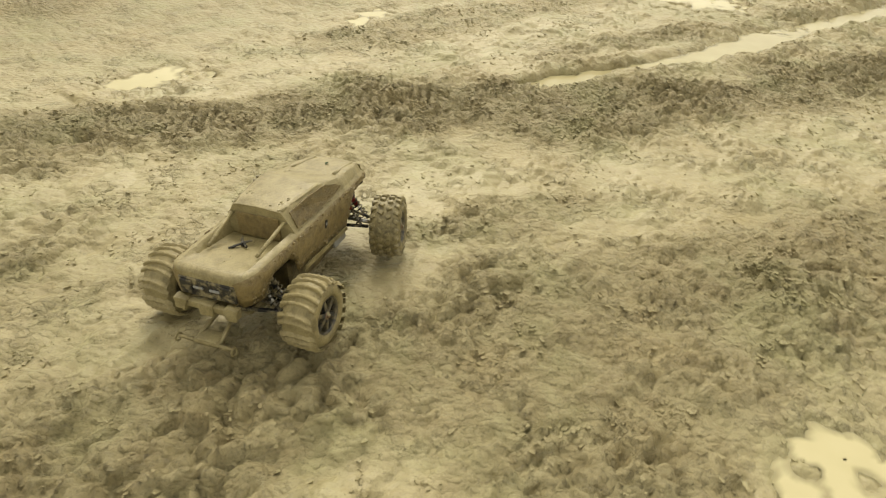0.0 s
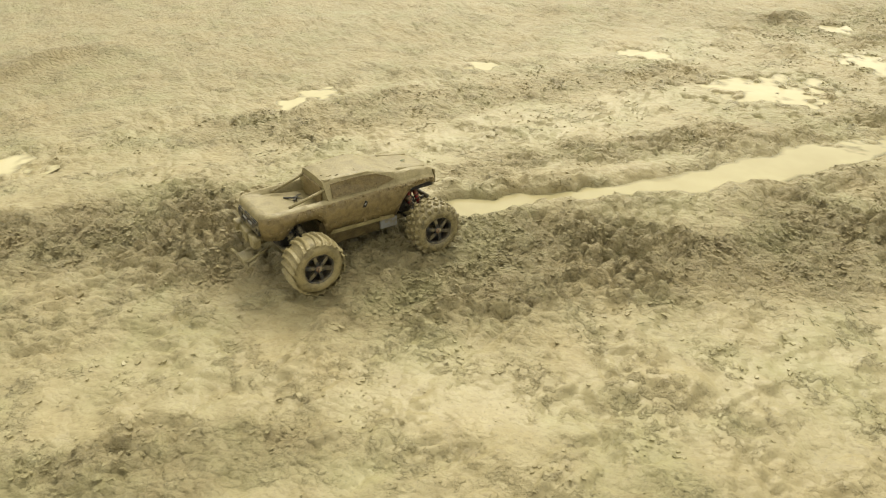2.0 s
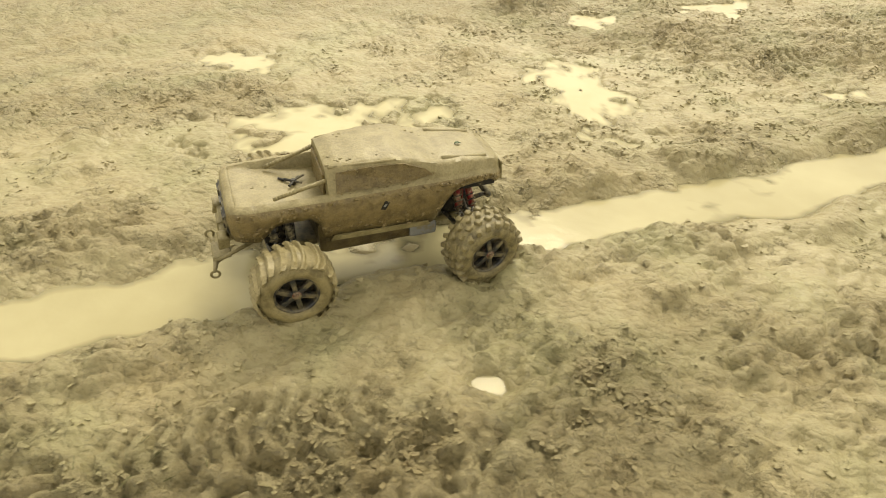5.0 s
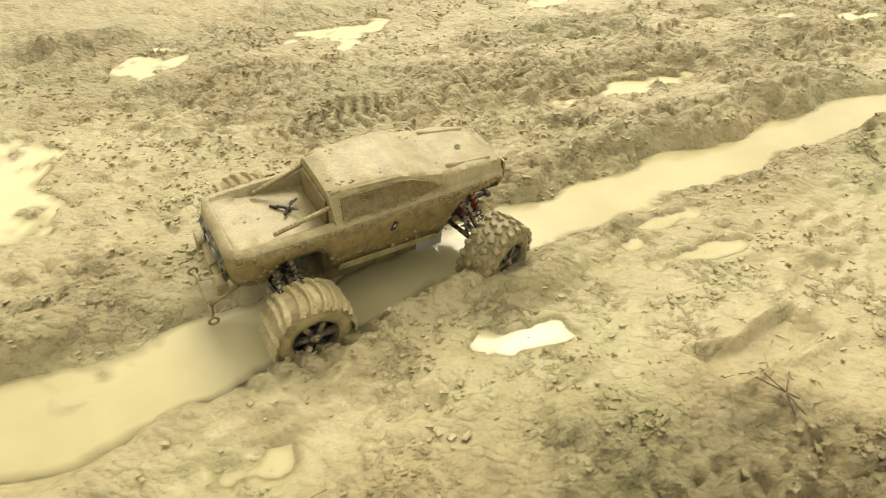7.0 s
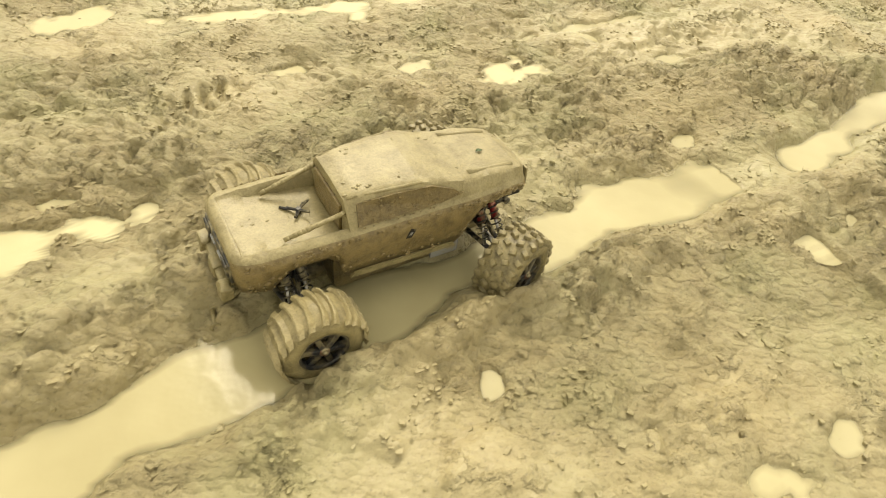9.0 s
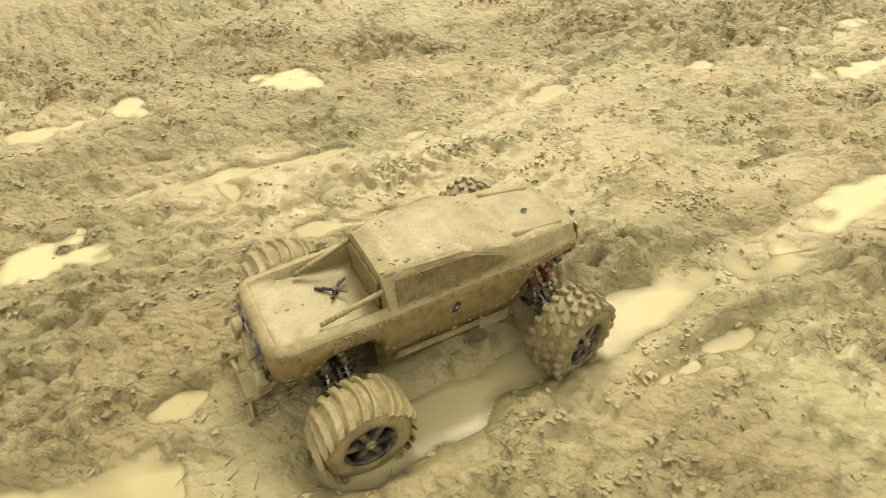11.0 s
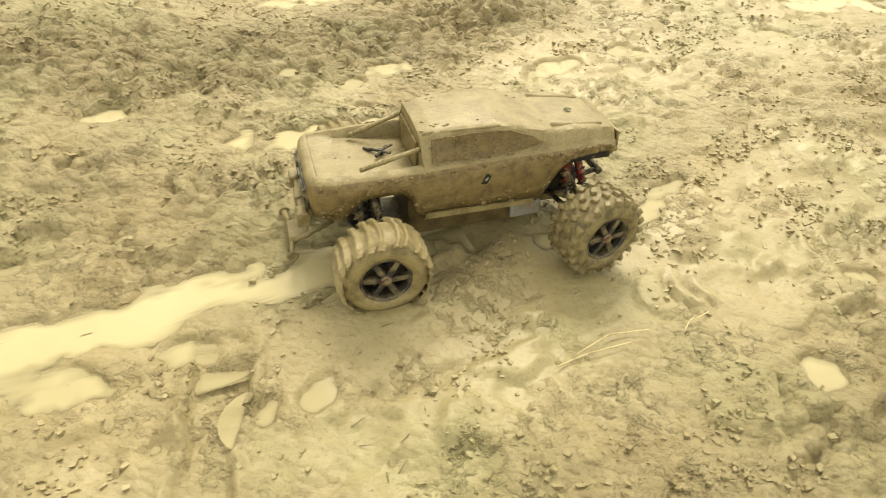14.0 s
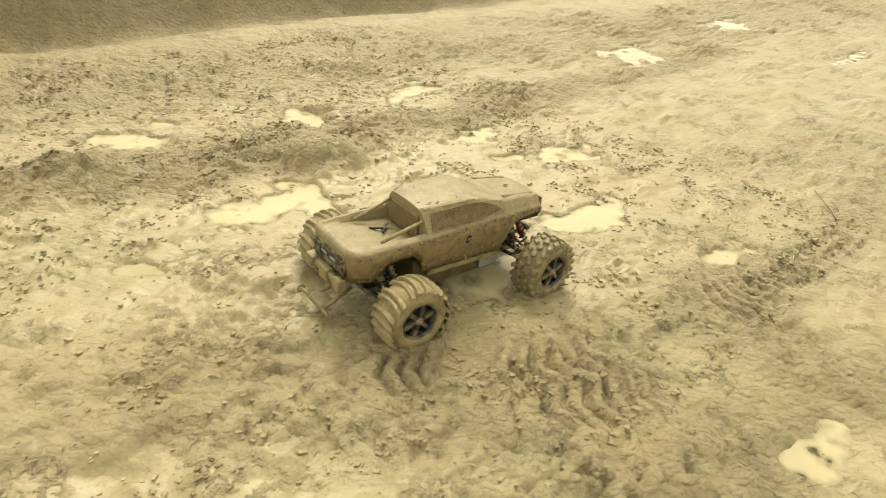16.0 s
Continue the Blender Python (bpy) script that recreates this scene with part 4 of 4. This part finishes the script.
def build_shell():
    bm = bmesh.new()
    xs = {-0.103, -0.0995, -0.0865, -0.0855, 0.1071, 0.1076, 0.522} | {k[0] for k in SILL} | {round(-0.094 + 0.006 * i, 4) for i in range(103)}
    xs = sorted(x for x in xs if x <= 0.522)
    xs = [x for i, x in enumerate(xs) if i == 0 or x - xs[i - 1] > 0.0004]
    rows = [[bm.verts.new(c) for c in shell_rib(x)] for x in xs]
    n = len(rows[0])
    for a, b in zip(rows, rows[1:]):
        for i in range(n - 1):
            f = bm.faces.new((a[i], b[i], b[i + 1], a[i + 1]))
            # side faces take the darker flank mud, with their shade in its colour
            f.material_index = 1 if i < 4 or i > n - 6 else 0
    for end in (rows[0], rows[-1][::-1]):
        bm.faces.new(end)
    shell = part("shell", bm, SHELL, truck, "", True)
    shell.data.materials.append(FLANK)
    shell.data.set_sharp_from_angle(angle=radians(42))
    wall = shell.modifiers.new("thickness", "SOLIDIFY")
    wall.thickness, wall.offset = 0.002, 1
    return shell


shell = build_shell()


def side_plate(name, side, pts, mat, label=""):
    """A thin plate on the flank, from (x, y, z) of the near side."""
    bm = bmesh.new()
    outer = [bm.verts.new((x, side * y, z)) for x, y, z in pts]
    inner = [bm.verts.new((x, side * (y - 0.006), z - 0.001)) for x, y, z in pts]
    n = len(pts)
    bm.faces.new(outer)
    bm.faces.new(inner[::-1])
    for i in range(n):
        bm.faces.new((outer[i], inner[i], inner[(i + 1) % n], outer[(i + 1) % n]))
    bmesh.ops.recalc_face_normals(bm, faces=bm.faces)
    return part(name, bm, mat, shell, label)


for side in (-1, 1):
    side_plate("side_window", side, [(0.122, 0.1005, 0.2355), (0.29, 0.102, 0.2385), (0.335, 0.1, 0.246), (0.32, 0.0975, 0.26), (0.27, 0.0925, 0.279), (0.2, 0.0865, 0.2795), (0.126, 0.0795, 0.273)], SIDE, "mud-spattered side window, browned further for the shaded side")
    side_plate("sill_strip", side, [(0.1, 0.1165, 0.127), (0.328, 0.1165, 0.122), (0.322, 0.1175, 0.133), (0.108, 0.1175, 0.139)], SHELL, "pale mud-coated sill strip")
side_plate("door_badge", -1, [(0.211, 0.1165, 0.187), (0.223, 0.1165, 0.185), (0.233, 0.1165, 0.203), (0.223, 0.1165, 0.207)], DARK, "small black badge")
side_plate("badge_mark", -1, [(0.218, 0.1178, 0.194), (0.223, 0.1178, 0.193), (0.226, 0.1178, 0.2), (0.221, 0.1178, 0.199)], GREY)

# bonnet ridges, roof edges, cab back and the strip before the nose
for side in (-1, 1):
    bm = bmesh.new()
    rod(bm, (0.368, side * 0.064, 0.259), (0.478, side * 0.058, 0.2445), 0.006, 0.0055, 8)
    part("bonnet_ridge", bm, SHELL, shell, "", True)
    bm = bmesh.new()
    rod(bm, (0.112, side * 0.065, 0.2795), (0.256, side * 0.081, 0.2845), 0.0035, 0.0035, 8)
    part("roof_edge", bm, SHELL, shell, "", True)
bm = bmesh.new()
box(bm, 0.1, 0.1066, -0.06, 0.06, 0.2, 0.262, 0.003)
part("rear_window", bm, FLANK, shell, "mud-brown rear window in the shaded flank colour")
bm = bmesh.new()
box(bm, 0.528, 0.533, -0.066, 0.066, 0.178, 0.226, 0.002)
for v in bm.verts:
    v.co.x -= 2.2 * v.co.y ** 2 + 0.12 * max(0.0, v.co.z - 0.2)
part("nose_strip", bm, SHELL, truck, "mud-coated strip before the nose")

# roll bars in the bed
for side in (-1, 1):
    bm = bmesh.new()
    a, b = Vector((0.108, side * 0.074, 0.256)), Vector((-0.006, side * 0.066, 0.2235))
    rod(bm, a, b, 0.0046, 0.0042, 8)
    for i in range(14):
        f = 0.04 + 0.068 * i + 0.02 * random.random()
        made = bmesh.ops.create_icosphere(bm, subdivisions=1, radius=0.0042 + 0.0022 * random.random())["verts"]
        for v in made:
            v.co += a.lerp(b, f)
    part("roll_bar", bm, SHELL, truck, "mud-coated roll bar", True)
bm = bmesh.new()
rod(bm, (0.048, 0.01, 0.195), (0.048, 0.01, 0.217), 0.006, 0.005, 8)
for p, q in (((0.03, 0.024, 0.212), (0.064, -0.006, 0.215)), ((0.036, -0.008, 0.213), (0.062, 0.024, 0.214)), ((0.048, 0.01, 0.214), (0.075, 0.03, 0.212)), ((0.03, 0.02, 0.212), (0.018, 0.03, 0.213))):
    rod(bm, p, q, 0.0032, 0.0026, 6)
part("body_clip", bm, BLACK, truck, "black body post with wire clip")
# lumps of mud that lie on the shell
bm = bmesh.new()
rng = random.Random(5)


def lump(x, y, z, r, sx, sy, sz):
    for v in bmesh.ops.create_icosphere(bm, subdivisions=1, radius=r)["verts"]:
        v.co = Vector((x + v.co.x * sx, y + v.co.y * sy, z + v.co.z * sz)) + 0.25 * r * noise.noise_vector(v.co * 900 + Vector((x, y, z)) * 50)


for i in range(260):
    x, y = rng.uniform(-0.08, 0.5), rng.uniform(-0.08, 0.08)
    if x < 0.105:
        z = bed_height(x) + 0.0015
    else:
        y *= 0.75
        z = between(x, CROWN) + 0.002
    lump(x, y, z, rng.uniform(0.001, 0.0034), rng.uniform(1, 2.4), rng.uniform(0.8, 1.6), 0.45)
tagged(part("roof_splatter", bm, SHELL, truck, "crumbs of mud on the roof and bed", True), kind="stuff")
bm = bmesh.new()
for i in range(1100):
    x, side = rng.uniform(-0.09, 0.49), rng.choice((-1, 1))
    low, top = between(x, SILL), between(x, RAIL)
    z = low + 0.004 + (top - low - 0.008) * rng.random() ** 0.8
    lump(x, side * (between(x, HALF) + 0.001), z, 0.0009 + 0.0034 * rng.random() ** 2, rng.uniform(1, 2), 0.7, rng.uniform(0.7, 1.4))
for i in range(160):
    x, side, f = rng.uniform(0.12, 0.34), rng.choice((-1, 1)), rng.random()
    y0, y1 = between(x, HALF) - 0.012, between(x, CROWN_Y)
    lump(x, side * (y0 + (y1 - y0) * f + 0.007), between(x, RAIL) + 0.004 + (between(x, CROWN) - between(x, RAIL) - 0.01) * f, rng.uniform(0.0008, 0.0024), 1.4, 0.8, 1.0)
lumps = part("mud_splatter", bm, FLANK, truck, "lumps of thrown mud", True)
tagged(lumps, kind="stuff")

# a small green leaf stuck on the bonnet
bm = bmesh.new()
rows = [[bm.verts.new((0.418 + 0.004 * i, -0.012 + side * w, 0.2585 + 0.0022 * abs(side) + 0.001 * math.sin(i))) for side in (-1, 0, 1)] for i, w in enumerate((0.0006, 0.004, 0.005, 0.0035, 0.0006))]
for p, q in zip(rows, rows[1:]):
    for j in (0, 1):
        bm.faces.new((p[j], p[j + 1], q[j + 1], q[j]))
bmesh.ops.solidify(bm, geom=bm.faces[:], thickness=0.0006)
part("leaf", bm, LEAF, truck, "small green leaf", True)

# tail: dark panel, lamps, hinges, bumper and skid
bm = bmesh.new()
box(bm, -0.109, -0.1, -0.074, 0.074, 0.162, 0.207, 0.003)
tail = part("tailgate", bm, BLACK, truck, "dark tailgate panel with mud on it")
for side in (-1, 1):
    bm = bmesh.new()
    box(bm, -0.113, -0.108, side * 0.053 - 0.016, side * 0.053 + 0.016, 0.175, 0.202, 0.002)
    part("tail_lamp", bm, BLACK, tail, "black tail lamp")
    bm = bmesh.new()
    box(bm, -0.1125, -0.1075, side * 0.022 - 0.013, side * 0.022 + 0.013, 0.184, 0.189, 0.001)
    part("trim_bar", bm, GREY, tail)
bm = bmesh.new()
for x0, x1, y0, y1, z0, z1 in ((-0.124, -0.106, -0.07, 0.07, 0.136, 0.152), (-0.13, -0.108, -0.083, -0.05, 0.132, 0.16), (-0.13, -0.108, 0.05, 0.083, 0.132, 0.16),
                               (-0.128, -0.1, -0.018, 0.018, 0.126, 0.156), (-0.108, -0.07, -0.05, 0.05, 0.128, 0.142)):
    box(bm, x0, x1, y0, y1, z0, z1, 0.005)
bmesh.ops.subdivide_edges(bm, edges=bm.edges, cuts=2, use_grid_fill=True)
for v in bm.verts:
    v.co += 0.006 * noise.noise_vector(v.co * 45)
part("rear_bumper", bm, SHELL, truck, "mud-clogged rear bumper", True)
bm = bmesh.new()
for side in (-1, 1):
    rod(bm, (-0.06, side * 0.02, 0.09), (-0.145, side * 0.032, 0.062), 0.005, 0.005, 6)
    rod(bm, (-0.145, side * 0.032, 0.062), (-0.15, side * 0.07, 0.066), 0.006, 0.004, 6)
rod(bm, (-0.145, -0.034, 0.062), (-0.145, 0.034, 0.062), 0.007, 0.007, 6)
box(bm, -0.15, -0.11, -0.03, 0.03, 0.064, 0.072, 0.003)
part("skid_bar", bm, SHELL, truck, "mud-clogged skid bar", True)
for side in (-1, 1):
    bm = bmesh.new()
    made = bmesh.ops.create_circle(bm, segments=10, radius=0.009)["verts"]
    prof = [(0.009 + 0.003 * math.cos(a), 0.003 * math.sin(a)) for a in (0, 1.57, 3.14, 4.71, 6.283)]
    bmesh.ops.delete(bm, geom=made, context="VERTS")
    ring(bm, prof, 12)
    for v in bm.verts:
        v.co += Vector((-0.15, side * 0.075, 0.062))
    part("tow_ring", bm, SHELL, truck, "", True)

# nose: bumper and lamps
bm = bmesh.new()
box(bm, 0.512, 0.5245, -0.05, 0.05, 0.176, 0.206, 0.003)
grille = part("grille", bm, BLACK, truck, "black front grille")
for side in (-1, 1):
    bm = bmesh.new()
    box(bm, 0.5225, 0.527, side * 0.034 - 0.012, side * 0.034 + 0.012, 0.182, 0.2, 0.002)
    part("headlight", bm, GREY, grille, "clouded headlight")
bm = bmesh.new()
rod(bm, (0.503, -0.045, 0.122), (0.503, 0.045, 0.122), 0.008, 0.008, 8)
for y in (-0.035, 0.035):
    rod(bm, (0.503, y, 0.122), (0.45, y * 0.6, 0.1), 0.006, 0.006, 6)
part("front_bumper", bm, BLACK, truck, "black front bumper bar", True)

# chassis, engine block, axles, arms and dampers
bm = bmesh.new()
box(bm, -0.03, 0.455, -0.042, 0.042, 0.066, 0.082, 0.006)
part("chassis_plate", bm, KNOB, truck, "mud-filled chassis plate")
# tub widened and coloured dark to fill in the shadow below the sills
bm = bmesh.new()
box(bm, 0.075, 0.345, -0.086, 0.086, 0.068, 0.16, 0.018)
for v in bm.verts:
    v.co += 0.005 * noise.noise_vector(v.co * 30)
part("chassis_block", bm, BELLY, truck, "mud-packed chassis tub, darkened for the shade under the shell")
for side in (-1, 1):
    bm = bmesh.new()
    box(bm, 0.285, 0.35, side * 0.092 - 0.004, side * 0.092 + 0.004, 0.078, 0.112, 0.006)
    part("side_guard", bm, GREY, truck, "grey side guard")
for x in (0.0, WHEEL_BASE):
    bm = bmesh.new()
    box(bm, x - 0.035, x + 0.035, -0.035, 0.035, 0.075, 0.13, 0.008)
    part("gearbox", bm, DARK, truck, "dark gearbox")
    bm = bmesh.new()
    box(bm, x - 0.005, x + 0.005, -0.062, 0.062, 0.12, 0.182, 0.003)
    part("shock_tower", bm, RED if x else BLACK, truck, "red shock tower" if x else "black shock tower")
    for side in (-1, 1):
        bm = bmesh.new()
        for dx in (-0.03, 0.03):
            rod(bm, (x + dx, side * 0.035, 0.085), (x + dx * 0.4, side * 0.135, 0.088), 0.0055, 0.0055, 6)
        rod(bm, (x + 0.012, side * 0.045, 0.122), (x, side * 0.135, 0.112), 0.004, 0.004, 6)
        part("suspension_arm", bm, BLACK, truck, "black suspension arm", True)
        bm = bmesh.new()
        rod(bm, (x, side * 0.03, 0.096), (x, side * 0.15, 0.096), 0.006, 0.006, 8)
        part("drive_shaft", bm, STEEL, truck, "dull metal drive shaft", True)
        for dx in (-0.02, 0.02):
            top, foot = Vector((x + dx * 0.7, side * 0.055, 0.178)), Vector((x + dx, side * 0.118, 0.094))
            bm = bmesh.new()
            rod(bm, top, top.lerp(foot, 0.55), 0.0085, 0.0085, 10)
            damper = part("damper", bm, RED if x else BLACK, truck, "red damper" if x else "black damper", True)
            bm = bmesh.new()
            coil(bm, top.lerp(foot, 0.25), top.lerp(foot, 0.93), 0.0108, 0.0017, 6)
            part("spring", bm, BLACK, damper, "black coil spring", True)
            bm = bmesh.new()
            rod(bm, top.lerp(foot, 0.5), foot, 0.0035, 0.0035, 6)
            part("damper_rod", bm, STEEL, damper, "", True)
    # dark liner inside the arch
    bm = bmesh.new()
    box(bm, x - 0.072, x + 0.072, -0.085, 0.085, 0.181, 0.1865 if x < 0.1 else 0.2, 0.003)
    part("arch_liner", bm, DARK, truck, "dark wheel arch liner")


def paddle_mesh(w):
    """One curved paddle across the tyre, at its top."""
    bm = bmesh.new()
    cols, n = [], 12
    for i in range(n + 1):
        y = -w + 2 * w * i / n
        bow = 0.010 * (1 - (y / w) ** 2)
        edge = 0.006 * (abs(y) / w) ** 5 + 0.0012 * math.sin(i * 2.3)
        cols.append([bm.verts.new((bow - 0.007, y, 0.076)), bm.verts.new((bow - 0.0026, y, 0.0872 - edge)),
                     bm.verts.new((bow + 0.0006, y, 0.0878 - edge)), bm.verts.new((bow + 0.008, y, 0.078))])
    for a, b in zip(cols, cols[1:]):
        for j in range(3):
            bm.faces.new((a[j], a[j + 1], b[j + 1], b[j]))
    bm.faces.new(cols[0])
    bm.faces.new(cols[-1][::-1])
    bmesh.ops.recalc_face_normals(bm, faces=bm.faces)
    return mesh_from("paddle", bm, RUBBER)


PADDLE = paddle_mesh(0.0445)


def knob_mesh():
    bm = bmesh.new()
    box(bm, -0.0066, 0.0066, -0.0086, 0.0086, 0.074, 0.0888, 0.0024)
    for v in bm.verts:
        if v.co.z > 0.084:
            v.co.x *= 0.8
            v.co.y *= 0.85
    return mesh_from("knob", bm, KNOB)


KNOB_MESH = knob_mesh()


def build_wheel(paddles, out):
    """A wheel that turns about its own y axis; out: the side of its rim face."""
    bm = bmesh.new()
    w = 0.043
    prof = [(0.044, -w + 0.012), (0.048, -w + 0.003), (0.056, -w), (0.066, -w + 0.001), (0.074, -w + 0.006), (0.0795, -w + 0.012), (0.0822, 0),
            (0.0795, w - 0.012), (0.074, w - 0.006), (0.066, w - 0.001), (0.056, w), (0.048, w - 0.003), (0.044, w - 0.012), (0.044, -w + 0.012)]
    ring(bm, prof, 96, 0.0034, 3 if paddles else 8)
    wheel = new("wheel", mesh_from("wheel", bm, RUBBER if paddles else KNOB, True))
    wheel.parent = truck
    tagged(wheel, "rear tyre with curved paddles, caked in pale mud" if paddles else "front tyre with square knobs, packed with mud")
    if paddles:
        for i in range(22):
            p = new("paddle", PADDLE)
            p.parent = wheel
            p.matrix_basis = pose(0, 0, 0.0012 * math.sin(i * 1.9), 0, 360 / 22 * i + 2.5 * math.sin(i * 2.7), 2.5 * math.sin(i * 1.3))
    else:
        for row, y in enumerate((-0.0325, -0.011, 0.011, 0.0325)):
            for i in range(21):
                p = new("knob", KNOB_MESH)
                p.parent = wheel
                p.matrix_basis = pose(0, y, 0, 0, 360 / 21 * (i + 0.5 * (row % 2)), 0) @ pose(0, 0, -0.0035 if abs(y) > 0.02 else 0, 0, 0, 24 * (1 if row % 2 else -1))
    # dished rim with six spokes
    bm = bmesh.new()
    f = out
    ring(bm, [(0.049, f * (w - 0.006)), (0.045, f * (w - 0.003)), (0.042, f * (w - 0.009)), (0.043, f * 0.0), (0.05, f * 0.0)], 40)
    bmesh.ops.create_circle(bm, cap_ends=True, segments=32, radius=0.0445, matrix=pose(0, f * 0.006, 0, 90, 0, 0))
    bmesh.ops.recalc_face_normals(bm, faces=bm.faces)
    rim = part("rim", bm, RIM, wheel, "dark rim with mud in it", True)
    for i in range(6):
        bm = bmesh.new()
        box(bm, -0.0055, 0.0055, min(f * 0.023, f * 0.034), max(f * 0.023, f * 0.034), 0.008, 0.0445, 0.002)
        for v in bm.verts:
            if v.co.z < 0.02:
                v.co.y += f * 0.003
        for v in bm.verts:
            v.co = pose(0, 0, 0, 0, 60 * i, 0) @ v.co
        spoke = new("spoke", mesh_from("spoke", bm, RIM))
        spoke.parent = wheel
    bm = bmesh.new()
    rod(bm, (0, f * 0.015, 0), (0, f * 0.038, 0), 0.012, 0.01, 12)
    rod(bm, (0, f * 0.038, 0), (0, f * 0.043, 0), 0.006, 0.005, 6)
    part("hub_nut", bm, NUT, wheel, "dull red hub nut", True)
    return wheel


wheels = []
for front in (0, 1):
    for side in (-1, 1):
        wheels.append((build_wheel(not front, side), (WHEEL_BASE * front, HALF_TRACK * side, WHEEL_R, front)))



def motions():
    """The truck drives on, and its wheels turn with the ground, slipping a little."""
    walk(truck, [(t, pose(x, y, z, roll, -pitch, yaw)) for t, x, y, z, yaw, pitch, roll in DRIVE])
    ts = np.arange(0, 16.05, 0.1)
    xs, ys = (np.interp(ts, [r[0] for r in DRIVE], [r[i] for r in DRIVE]) for i in (1, 2))
    run = np.concatenate(([0], np.cumsum(np.hypot(np.diff(xs), np.diff(ys)))))
    roll = np.interp(ts, [r[0] for r in DRIVE], [r[6] for r in DRIVE])
    lock = np.interp(ts, [s[0] for s in STEER], [s[1] for s in STEER])
    for wheel, (x, y, z, front) in wheels:
        rows = []
        for t, s, k, lean in zip(ts, run, lock, roll):
            turn = math.degrees(s / WHEEL_R) * 1.25
            drop = 0.8 * max(0.0, y) * math.sin(radians(max(0.0, lean)))
            rows.append((float(t), pose(x, y, z - drop) @ pose(0, 0, 0, 0, 0, k if front else 0) @ pose(0, 0, 0, 0, turn, 0)))
        walk(wheel, rows)


motions()
